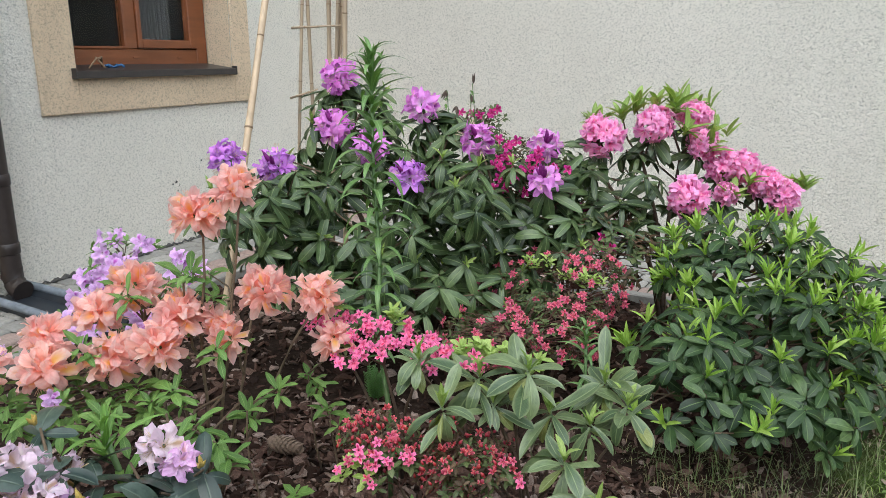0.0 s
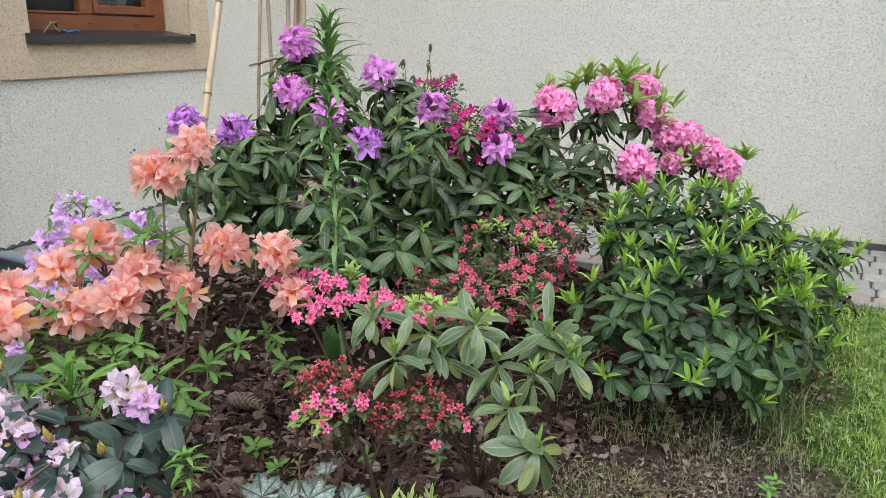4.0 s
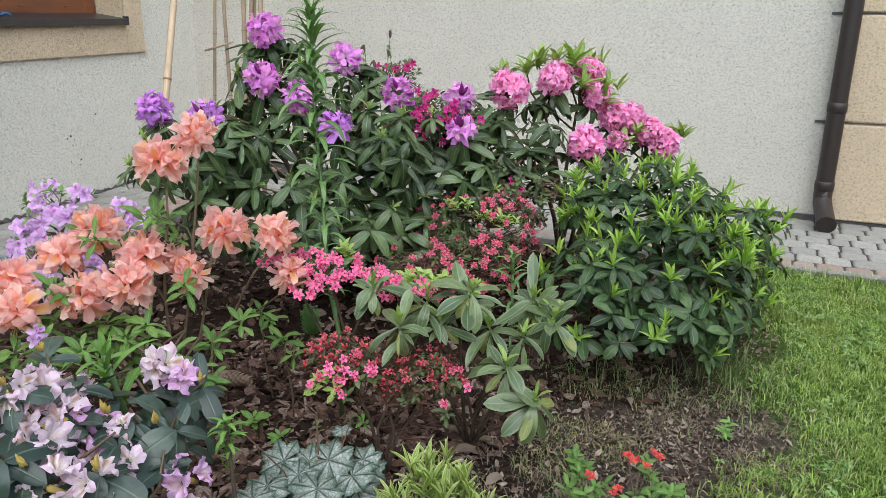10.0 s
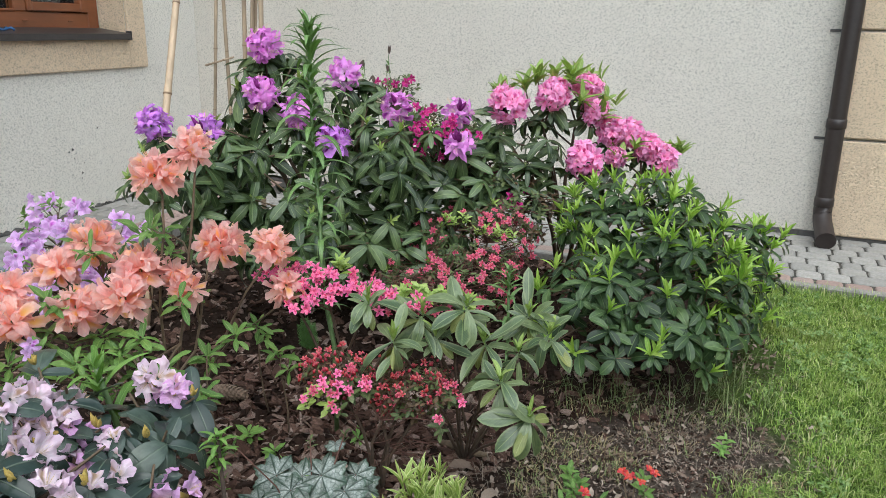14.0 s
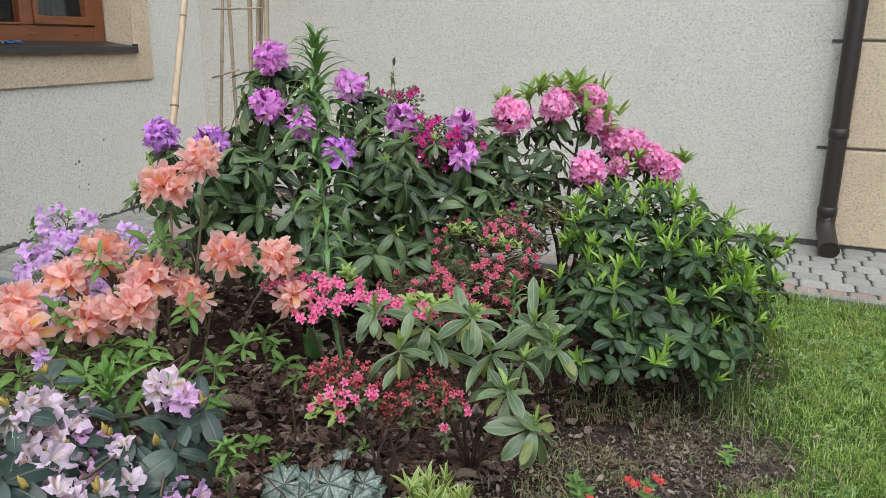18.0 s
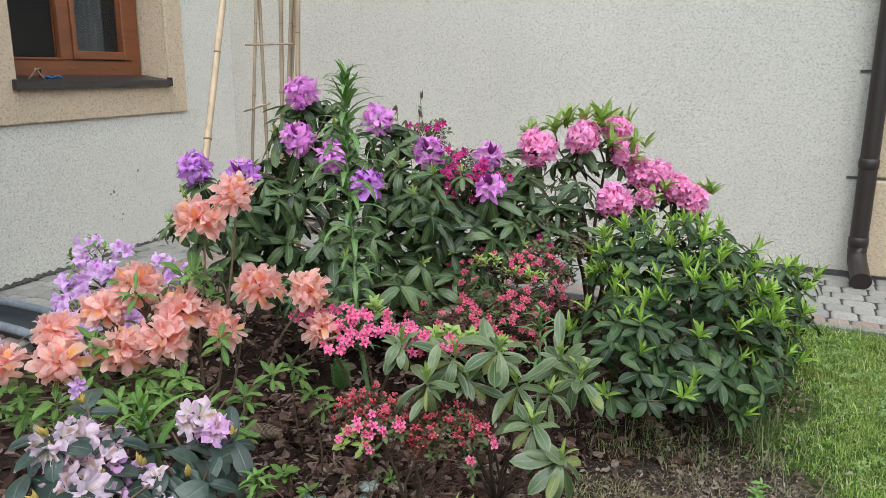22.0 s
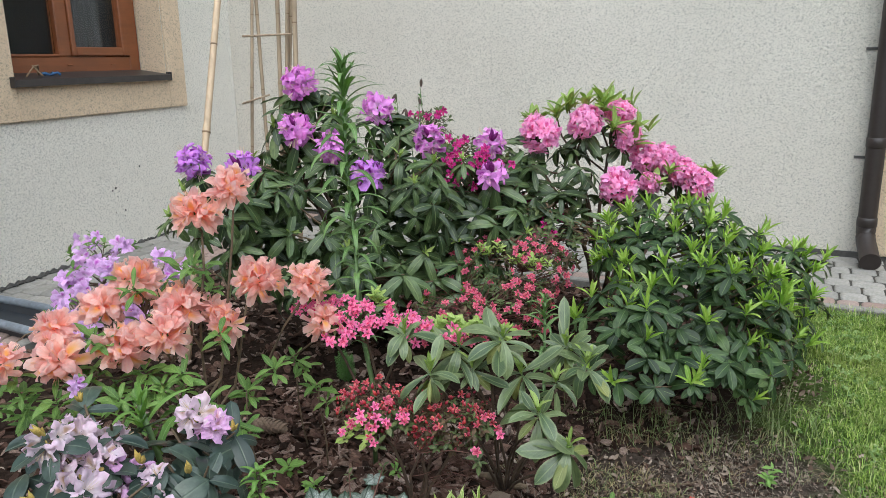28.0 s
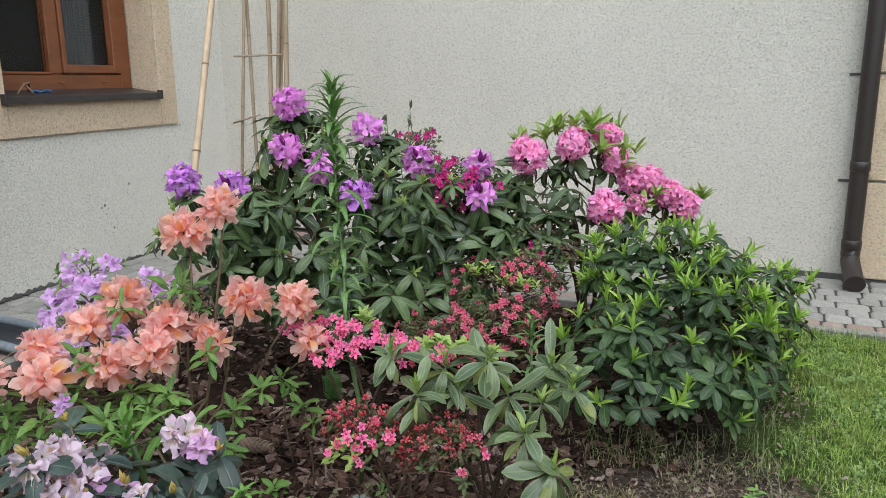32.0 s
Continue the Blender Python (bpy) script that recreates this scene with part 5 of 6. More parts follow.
for p, d in s.spots(G_LOBES, 0.015, 420, 0.3, -0.9):
    s.twig(p, 0.001)
    if s.r.random() < 0.46:
        for k in range(3):
            m = aim_z(p + Vector((s.rnd(-1, 1), s.rnd(-1, 1), s.rnd(-0.5, 1))) * 0.013 - s.base, UP + OUT * 0.5 + Vector((s.rnd(-0.7, 0.7), s.rnd(-0.4, 0.4), 0)), 0, s.rnd(0.013, 0.019)) @ Matrix.Diagonal((0.85, 0.85, 1, 1))
            if k < 2:
                o = part("bud", shared("bud", 0, BLOOM["bud"][0], P_CORAL), s.ob)
                o.matrix_basis = m
            else:
                s.flower(m.translation + s.base, UP * 1.3 + OUT * 0.4 + Vector((s.rnd(-0.7, 0.7), s.rnd(-0.4, 0.4), 0)), s.rnd(0.008, 0.012), "peach", P_CORAL)
    s.whorl(p, d + UP, 5, 0.022, 0, 50, "tiny", L_RUST if s.r.random() < 0.5 else L_SMALL)
for k in range(45):
    a = Vector((s.rnd(2.86, 3.14), s.rnd(-2.54, -2.38), s.rnd(0.14, 0.27)))
    s.twig(a, 0.0008)
s.finish(120, M_TWIGRED)

# ---- pale rhododendron in front ----
s = Shrub("rhododendron", (3.14, -2.25), "young rhododendron with long pale-margined leaves, not in bloom", "shrub", 28, "flowering shrubs")
for p in H_WHORL:
    s.limb(Vector(p) - UP * 0.02, 0.0045, 0.003, 0.03)
for i, p in enumerate(H_WHORL):
    p = Vector(p)
    n, L, lo, hi = ((12, 0.15, -40, 25), (10, 0.14, -50, 25), (12, 0.14, -60, 60), (10, 0.14, -55, 35), (9, 0.14, -65, 10), (10, 0.10, 0, 65), (7, 0.115, -35, 10), (8, 0.11, -55, 20))[i % 8]
    ax = UP + OUT * (0.35 if i != 4 else 0.7)
    ax += Vector((s.rnd(-0.35, 0.35), s.rnd(-0.3, 0.2), 0))
    s.whorl(p, ax, n, L * 0.84, lo, hi, "var", L_VAR, 1.05, 0.7 * i)
    s.whorl(p - UP * 0.015, ax, 2, L * 0.62, -50, -10, "var", L_VARY, 1.1, 0.7 * i + 1)
    s.whorl(p + UP * 0.008, UP + OUT * 0.1, 5, 0.05, 55, 80, "shoot", L_SHOOT2)
s.finish(400)

# ---- salmon azalea ----
s = Shrub("azalea", (2.3, -2.45), "tall leggy azalea with large salmon-peach flower clusters", "shrub", 29, "flowering shrubs")
for e in ((2.38, -2.49, 0.78), (2.44, -2.43, 0.84), (2.45, -2.42, 0.56), (2.58, -2.37, 0.56), (2.2, -2.52, 0.55), (2.3, -2.56, 0.45), (2.02, -2.62, 0.45), (2.15, -2.6, 0.45)):
    s.limb(e, 0.005, 0.003, 0.05, "limb", M_TWIG)
for p in PEACH_GREEN:
    for k in range(2 if p[0] < 2.4 else 0):
        q = Vector(p) + Vector((s.rnd(-0.1, 0.06), s.rnd(-0.05, 0.12), s.rnd(-0.16, -0.02)))
        if q.z > 0.14:
            s.twig(q, 0.002)
            s.whorl(q, UP + OUT * 0.3, 8, 0.062, -20, 45, "azalea", L_AZALEA)
s.limb((2.643, -2.351, 0.468), 0.0035, 0.0025, 0.02, "limb", M_TWIG, (2.153, -1.989, 0.0))
for i, p in enumerate(PEACH):
    p = Vector(p)
    big = 0.068 if i not in (4, 13, 14, 12) else 0.05
    ax = OUT * 0.65 + UP * 0.75 + Vector((s.rnd(-0.25, 0.25), 0, 0))
    s.twig(p - ax.normalized() * 0.06, 0.003)
    s.bloom(p, ax, 10 if big > 0.06 else 6, big, (0.049 if big > 0.06 else 0.042) * s.rnd(0.92, 1.08), "peach", P_PEACH, 98, "truss", 0.14, M_STEM, tilt=0.35)
    if i not in (0, 1):
        s.whorl(p - ax.normalized() * 0.06, UP + OUT * 0.2, 6, 0.065, -10, 45, "azalea", L_AZALEA)
for p in PEACH_GREEN:
    p = Vector(p) + OUT * 0.05
    s.twig(p, 0.003)
    s.whorl(p, UP + OUT * 0.35, 8, 0.068, -15, 55, "azalea", L_AZALEA)
    if s.r.random() < 0.6 and p.x < 2.42:
        q = p + Vector((s.rnd(-0.06, 0.06), s.rnd(-0.03, 0.05), s.rnd(-0.05, 0.02)))
        s.twig(q, 0.002)
        s.whorl(q, UP + OUT * 0.35, 8, 0.06, -15, 50, "azalea", L_AZALEA)
s.finish(260)

# ---- lilac azalea ----
s = Shrub("azalea", (1.72, -2.05), "azalea with loose pale lilac flowers beside the paving", "shrub", 30, "flowering shrubs")
for e in ((1.7, -2.12, 0.55), (1.65, -2.1, 0.6), (1.9, -2.12, 0.52), (1.75, -2.3, 0.42)):
    s.limb(e, 0.006, 0.003, 0.05, "limb", M_TWIG)
for p in LILAC:
    p = Vector(p)
    s.twig(p, 0.002)
    low = p.y < -2.6
    for k in range(3 if low else 4):
        q = p + Vector((s.rnd(-1, 1) * 0.04, s.rnd(-1, 0.5) * 0.025, s.rnd(-1, 1) * 0.03)) * (0.6 if low else 1.0)
        s.flower(q, OUT + UP * s.rnd(-0.1, 0.9) + Vector((s.rnd(-0.8, 0.8), 0, 0)), s.rnd(0.028, 0.036) * (0.62 if low else 1.0), "open", P_LILAC)
    s.whorl(p - OUT * 0.02, UP + OUT * 0.2, 5, 0.035, 0, 60, "tiny", L_AZALEA)
for p, d in s.spots(J_LOBES, 0.05, 50, 0.4):
    s.twig(p, 0.0015)
    s.whorl(p, d + UP, 6, 0.035, 0, 50, "tiny", L_AZALEA)
s.finish(100)

# ---- blush-white rhododendron in the foreground ----
s = Shrub("rhododendron", (2.62, -2.98), "low rhododendron with blue-green leaves and fading blush-white flowers", "shrub", 31, "flowering shrubs")
for e in ((2.55, -3.1, 0.42), (2.66, -2.94, 0.4), (2.7, -3.05, 0.36), (2.5, -3.05, 0.45), (2.75, -3.18, 0.34), (2.6, -3.2, 0.42)):
    s.limb(e, 0.008, 0.004, 0.04)
for i, p in enumerate(WHITE):
    p = Vector(p) + OUT * 0.01 - UP * (0.03 if i in (2, 14, 3, 4) else 0.008)
    ax = UP * 0.6 + OUT * 0.8 + Vector((s.rnd(-0.4, 0.4), 0, s.rnd(-0.2, 0.2)))
    one = i in (0, 1, 7, 8, 9, 15)
    if one:
        p = p + OUT * 0.03 + UP * 0.012
    s.bloom(p, ax, 3 if one else 4, 0.035 if one else 0.045, s.rnd(0.027, 0.034), "white", P_BLUSH if i in (1, 10, 13, 8, 15) else P_WHITE, 60 if one else 105, "truss", 0.45, M_BUD, tilt=0.35)
    s.twig(p - ax.normalized() * 0.04, 0.003)
for i, p in enumerate(KBUD):
    p = Vector(p) + UP * 0.012 + OUT * 0.02
    ax = UP + OUT * 0.5 + Vector((s.rnd(-0.3, 0.3), 0, 0))
    for k in range(5):
        o = part("bud", shared("bud", 1, BLOOM["bud"][0], M_BUD), s.ob, "yellow-brown bud scales")
        o.matrix_basis = aim_z(p - s.base + Vector((s.rnd(-1, 1), s.rnd(-1, 1), 0)) * 0.005 + UP * 0.012 + OUT * 0.012, ax + Vector((s.rnd(-0.5, 0.5), s.rnd(-0.5, 0.5), 0)), 0, s.rnd(0.018, 0.032)) @ Matrix.Diagonal((0.55, 0.55, 1, 1))
    s.twig(p, 0.003)
    s.whorl(p - UP * 0.008, ax, 6, 0.082, -35, 15, "blue", L_BLUE)
for p, d in s.spots(K_LOBES, 0.06, 70, 0.75, -0.4):
    s.twig(p - UP * 0.02, 0.003)
    s.whorl(p - UP * 0.045, d * 0.5 + UP * 0.7 + OUT * 0.2 + Vector((s.rnd(-0.4, 0.4), s.rnd(-0.3, 0.3), 0)), 6, 0.078, -35, 30, "blue", L_BLUE)
s.finish(300)


# ---- lilies ----
def lily(points, leaves, seed, label, size=0.12, tuft=9, mat=None, stem=None, broad=1.0):
    r0 = 0.0075 if size > 0.1 else 0.005
    mat = mat or L_LILY
    s = Shrub("lily", points[0][:2], label, "lily", seed, "lily stems")
    pts = [s.base] + [Vector(p) for p in points]
    part("stem", mesh_of("stem", *tube(local(pts, s.base), [r0] + [r0 - 0.5 * r0 * i / len(points) for i in range(len(points))], 8), stem or M_STEM, True), s.ob)
    top, below = pts[-1], pts[-2]
    seglen = [(pts[i + 1] - pts[i]).length for i in range(len(pts) - 1)]
    total = sum(seglen)
    for k in range(leaves):
        t = 1 - (k / leaves) ** 1.3 * (0.70 if broad < 1.5 else 0.16)
        dist, i = t * total, 0
        while i < len(seglen) - 1 and dist > seglen[i]:
            dist -= seglen[i]
            i += 1
        p = pts[i].lerp(pts[i + 1], min(1, dist / seglen[i]))
        a = k * 2.399963 + s.rnd(-0.2, 0.2)
        el = radians(62 - 48 * (k / leaves) ** 0.7 + s.rnd(-8, 8))
        d = Vector((math.cos(a) * math.cos(el), math.sin(a) * math.cos(el), math.sin(el)))
        f = s.r.randrange(3)
        grow = min(1.0, 0.62 + 1.6 * k / leaves) * (1 - 0.5 * max(0.0, k / leaves - 0.55) / 0.45)
        s.leaves.append(("lily", f, mat, aim(p, d, UP, size * grow * s.rnd(0.85, 1.15), broad)))
    s.whorl(top - UP * 0.012, UP, tuft, size * 0.5, 55, 85, "lilytop", mat, broad)
    s.whorl(top - UP * 0.035, UP, tuft, size * 0.6, 30, 60, "lilytop", mat, broad)
    return s.finish(300)


lily([(2.74, -2.25, 0.3), (2.67, -2.17, 0.46), (2.62, -2.06, 0.64), (2.58, -2.01, 0.88), (2.57, -1.99, 1.19)], 100, 41, "tall unopened lily stem with whorls of narrow leaves", 0.15)
lily([(3.21, -2.03, 0.3), (3.21, -2.05, 0.52)], 30, 42, "young lily shoot with narrow bright leaves", 0.085, 8)
lily([(2.53, -2.9, 0.3), (2.52, -2.95, 0.52)], 13, 43, "young lily shoot among blue-green leaves", 0.13, 6, L_WEED)
lily([(2.823, -2.987, 0.2), (2.789, -2.949, 0.407)], 26, 44, "short lily shoot with a tuft of bright leaves", 0.046, 24, L_WEED, M_TWIGDARK, 1.6)


# ---- smaller plants ----
def rosette(name, base, label, category, seed, group=""):
    return Shrub(name, base, label, category, seed, group)


s = rosette("pieris", (3.18, -2.76), "low shrub with upright yellow-green cream-edged shoots", "shrub", 51)
for p in PIERIS:
    p = Vector(p)
    s.limb(p - UP * 0.05, 0.004, 0.003, 0.02)
    for k in range(5):
        q = p + Vector((s.rnd(-1, 1), s.rnd(-1, 1), 0)) * 0.045 + UP * s.rnd(-0.04, 0.02)
        s.twig(q, 0.002)
        s.whorl(q, UP + Vector((s.rnd(-0.3, 0.3), s.rnd(-0.3, 0.1), 0)), 9, 0.064, 50, 84, "shoot", L_PIERIS, 0.55)
        s.whorl(q - UP * 0.03, UP, 5, 0.05, 15, 55, "shoot", L_PIERIS, 0.6)
s.finish(300)

s = rosette("azalea", (3.57, -2.48), "small azalea with a few orange-red flowers", "shrub", 52, "flowering shrubs")
for p in REDAZ:
    p = Vector(p)
    s.twig(p, 0.002)
    for k in range(2):
        s.flower(p + Vector((s.rnd(-0.012, 0.012), s.rnd(-0.01, 0.01), s.rnd(0.0, 0.015))), UP * 1.2 + OUT * s.rnd(0, 0.6) + Vector((s.rnd(-0.5, 0.5), 0, 0)), 0.013, "ball", P_RED)
for k in range(26):
    q = Vector((3.57 + s.rnd(-0.13, 0.14), -2.49 + s.rnd(-0.11, 0.09), 0.07 + s.rnd(0, 0.07)))
    s.twig(q, 0.0015)
    s.whorl(q, UP + OUT * 0.3, 8, 0.034, -5, 55, "tiny", L_AZALEA)
s.finish(220)

# coral bells with silvery, dark-veined leaves
M_HEU, n, l, b = nodes("silver_leaf", 0.45, 0.0, 0.4)
uv = n.new("ShaderNodeUVMap")
uv.uv_map = "uv"
sep = n.new("ShaderNodeSeparateXYZ")
l.new(uv.outputs[0], sep.inputs[0])
u, v = sep.outputs["X"], sep.outputs["Y"]
ang = calc(n, l, "ABSOLUTE", calc(n, l, "SUBTRACT", calc(n, l, "FRACT", calc(n, l, "MULTIPLY", v, 7.0)), 0.5))
main = calc(n, l, "SUBTRACT", 1.0, calc(n, l, "DIVIDE", calc(n, l, "MULTIPLY", ang, calc(n, l, "ADD", u, 0.1)), 0.075), clamp=True)
tc = n.new("ShaderNodeTexCoord")
net = n.new("ShaderNodeTexVoronoi")
net.feature = "DISTANCE_TO_EDGE"
net.inputs["Scale"].default_value = 7.0
l.new(tc.outputs["Object"], net.inputs["Vector"])
br = calc(n, l, "SUBTRACT", 1.0, calc(n, l, "DIVIDE", net.outputs["Distance"], 0.11), clamp=True)
c = ramp(n, l, grain(n, l, 3.0, 4, 0.65), (0.35, (0.10, 0.125, 0.10)), (0.65, (0.36, 0.38, 0.35)))
c = mix(n, l, calc(n, l, "MULTIPLY", br, calc(n, l, "MULTIPLY_ADD", u, 0.45, 0.45)), c, (0.022, 0.045, 0.03))
c = mix(n, l, calc(n, l, "MULTIPLY", calc(n, l, "SUBTRACT", u, 0.80, clamp=True), 5.0, clamp=True), c, (0.05, 0.085, 0.05))
c = mix(n, l, main, c, (0.018, 0.038, 0.022))
l.new(c, b.inputs["Base Color"])
relief(n, l, b, main, 0.5, 0.004)


def lobed_form(seed):
    rr = random.Random(seed)
    vs, uv, N = [], [], 56
    for j, rad in enumerate((0.02, 0.35, 0.7, 1.0)):
        for i in range(N):
            a = -3.0 + 6.0 * i / (N - 1)
            lobe = 0.84 + 0.11 * math.cos(a * 7.33) + 0.05 * math.cos(a * 22)
            r = rad * (lobe if j == 3 else 0.9 + 0.4 * (lobe - 0.9))
            vs.append((r * math.cos(a), r * math.sin(a), 0.045 * math.cos(a * 7.33) * rad - 0.16 * rad * rad + rr.uniform(-0.01, 0.01)))
            uv.append((rad, (a + 3.0) / 6.0))
    fs = [(j * N + i, (j + 1) * N + i, (j + 1) * N + i + 1, j * N + i + 1) for j in range(3) for i in range(N - 1)]
    return np.array(vs), fs, np.array(uv)


FORMS["lobed"] = [lobed_form(k) for k in range(3)]
s = rosette("coral_bells", (2.88, -2.72), "coral bells with silvery dark-veined leaves", "plant", 53)
for i, p in enumerate(HEU):
    p = Vector(p)
    for k in range(1 if i == 8 else 2):
        q = p + (Vector((s.rnd(-1, 1) * 0.035, s.rnd(-1, 1) * 0.035, s.rnd(-0.05, -0.02))) if k else Vector())
        d = Vector((q.x - s.base.x, q.y - s.base.y, 0)).normalized() if i != 8 else OUT
        s.leaves.append(("lobed", s.r.randrange(3), M_HEU, aim(q, d * 0.8 + OUT * 0.5 + Vector((s.rnd(-0.4, 0.4), s.rnd(-0.3, 0.3), s.rnd(-0.3, 0.1))), UP + OUT * 0.6 + Vector((s.rnd(-0.3, 0.3), s.rnd(-0.3, 0.3), 0)), s.rnd(0.050, 0.068) if i != 8 else 0.028)))
        s.twigs.append(tube(local([s.base, (s.base + q) / 2 + d * 0.01, q], s.base), [0.002] * 3, 5))
for x, y, z in ((2.77, -2.86, 0.33), (2.94, -2.66, 0.28), (2.86, -2.68, 0.26)):
    s.twigs.append(tube(local([s.base, ((s.base.x + x) / 2, (s.base.y + y) / 2, z * 0.6), (x, y, z)], s.base), [0.0018] * 3, 5))
    s.whorl((x, y, z), UP, 7, 0.018, 10, 80, "tiny", L_SMALL)
s.finish(60, M_TWIGRED)

# feathery horsetail tuft
M_FEATHER = plain("feathery_green", (0.12, 0.24, 0.06), 0.6, 0.0, 40, 0.4, 0.2)
s = rosette("horsetail", (2.413, -1.736), "feathery green horsetail tuft in the mulch", "plant", 54)
for k in range(7):
    top = s.base + Vector((s.rnd(-0.035, 0.035), s.rnd(-0.035, 0.035), 0.12 + s.rnd(0, 0.05)))
    s.limb(top, 0.002, 0.001, 0.01, "stem", M_STEM)
    for j in range(14):
        t = 0.25 + 0.72 * j / 14
        q = s.base.lerp(top, t)
        for i in range(9):
            a = i * 0.7 + j
            d = Vector((math.cos(a), math.sin(a), 0.7))
            s.twigs.append(tube(local([q, q + d * 0.035 * (1.15 - t)], s.base), [0.0013, 0.0006], 3, False))
s.finish(0, M_FEATHER)

# dry columbine stalks with pods behind the trusses
s = rosette("columbine", (2.5, -1.0), "spent columbine stalks with dry dark seed pods", "plant", 55)
for i, p in enumerate(DRYPODS):
    p = Vector(p)
    s.limb(p, 0.003, 0.0015, 0.04, "stem", M_STEM)
    for k in range(4):
        o = part("seed_pod", shared("seed_pod", 0, BLOOM["bud"][0], M_POD), s.ob)
        o.matrix_basis = aim_z(p - s.base, UP * (1 if i in (1,) else -0.8) + Vector((s.rnd(-0.5, 0.5), s.rnd(-0.5, 0.5), 0)), 0, s.rnd(0.03, 0.045)) @ Matrix.Diagonal((0.45, 0.45, 1, 1))
    for k in range(4):
        s.whorl(p - UP * (0.04 + 0.035 * k), UP, 3, 0.03, 10, 50, "tiny", L_AZALEA)
s.finish(60)

# azalea suckers coming up through the mulch
for i, (x, y, z) in enumerate([(2.48, -2.223, 0.333), (2.474, -2.492, 0.344), (2.587, -2.307, 0.293)]):
    s = rosette("azalea_sucker", (x + 0.01, y + 0.02), "fresh leafy azalea sucker in the bark mulch", "shrub shoot", 90 + i, "azalea suckers")
    s.limb((x, y, z), 0.003, 0.002, 0.015, "stem", M_TWIG, n=4)
    s.whorl((x, y, z), UP + OUT * 0.3, 9, 0.06, 0, 60, "azalea", L_AZALEA)
    for k in range(1):
        q = Vector((x + s.rnd(-0.03, 0.03), y + s.rnd(-0.02, 0.02), z - s.rnd(0.02, 0.06)))
        s.twig(q, 0.0015)
        s.whorl(q, UP + OUT * 0.4, 6, 0.05, -5, 45, "azalea", L_AZALEA)
    s.finish(80)

# little weeds
for i, (x, y, n, L) in enumerate(((3.86, -1.98, 7, 0.035), (3.88, -1.92, 5, 0.03), (2.83, -2.3, 6, 0.03), (2.75, -2.5, 6, 0.032), (3.3, -2.62, 7, 0.028), (3.38, -2.7, 7, 0.026), (3.3, -2.8, 6, 0.026),
                                  (2.5, -2.35, 7, 0.05), (2.62, -2.42, 8, 0.045), (3.72, -2.32, 5, 0.03), (4.3, -2.35, 6, 0.03), (4.1, -2.5, 6, 0.03))):
    s = rosette("weed", (x, y), "small fresh green weed seedling in the soil", "weed", 60 + i, "weed seedlings")
    s.limb(s.base + UP * 0.05, 0.002, 0.001, 0.01, "stem", M_STEM, n=2)
    s.whorl(s.base + UP * 0.05, UP + OUT * 0.3, n, L, 0, 40, "tiny", L_WEED)
    s.whorl(s.base + UP * 0.03, UP, n - 2, L, -5, 30, "tiny", L_WEED)
    s.finish(60)

# dirt specks on the left wall
rr = random.Random(9)
vs, fs = [], []
for y, z, r in ((0.165, 0.528, 0.010), (-0.084, 0.416, 0.012), (-0.118, 0.403, 0.008), (-0.078, 0.358, 0.006), (-0.02, 0.256, 0.010), (-0.11, 0.254, 0.007), (0.007, 0.316, 0.005), (0.14, 0.47, 0.004), (-0.06, 0.39, 0.005), (-0.03, 0.22, 0.006)):
    o = len(vs)
    k = 9
    vs.append((0.003, y, z))
    for i in range(k):
        q = r * rr.uniform(0.5, 1.2)
        vs.append((0.0012, y + q * math.cos(i * 6.283 / k), z + q * math.sin(i * 6.283 / k)))
    fs += [(o, o + 1 + i, o + 1 + (i + 1) % k) for i in range(k)]
tagged(new("dirt_splash", mesh_of("dirt_splash", vs, fs, M_PLINTH)), "dark dirt specks splashed on the plaster", "dirt", kind="stuff")

# ---- mulch, litter and grass ----
M_CHIP, n, l, b = nodes("bark_chip", 0.9, 0.0, 0.12)
f1 = grain(n, l, 80, 5, 0.65, 0.3, "Object", (1, 3, 1))
c = ramp(n, l, chance(n, l), (0.0, (0.016, 0.010, 0.008)), (0.4, (0.075, 0.040, 0.029)), (0.75, (0.195, 0.118, 0.09)), (1.0, (0.42, 0.32, 0.27)))
c = mix(n, l, ramp(n, l, f1, (0.35, (0.7, 0.7, 0.7)), (0.62, (0, 0, 0))), c, (0.035, 0.022, 0.016))
l.new(c, b.inputs["Base Color"])
relief(n, l, b, f1, 0.7, 0.006)
M_LITTER, n, l, b = nodes("dry_leaf", 0.85, 0.0, 0.12)
f1 = grain(n, l, 60, 4, 0.6)
c = ramp(n, l, chance(n, l), (0.0, (0.045, 0.03, 0.022)), (0.5, (0.16, 0.115, 0.088)), (1.0, (0.46, 0.38, 0.31)))
c = mix(n, l, ramp(n, l, f1, (0.4, (0.5, 0.5, 0.5)), (0.65, (0, 0, 0))), c, (0.12, 0.08, 0.055))
l.new(c, b.inputs["Base Color"])
relief(n, l, b, f1, 0.4, 0.004)


def chip_form(seed):
    rr = random.Random(seed)
    n = rr.choice((5, 6, 7))
    L, W, T = 1.0, rr.uniform(0.32, 0.72), rr.uniform(0.05, 0.12)
    vs, fs = [], []
    arc = rr.uniform(-0.7, 0.5)
    for z, k in ((0, 1.0), (T, 0.86)):
        for i in range(n):
            a = 6.283 * (i + rr.uniform(-0.3, 0.3)) / n
            x, y = L / 2 * math.cos(a) * k, W / 2 * math.sin(a) * k
            vs.append((x, y, z + arc * x * x + rr.uniform(-0.03, 0.03)))
    fs = [tuple(range(n))[::-1], tuple(range(n, 2 * n))] + [(i, (i + 1) % n, n + (i + 1) % n, n + i) for i in range(n)]
    return np.array(vs), fs, np.zeros((2 * n, 2))


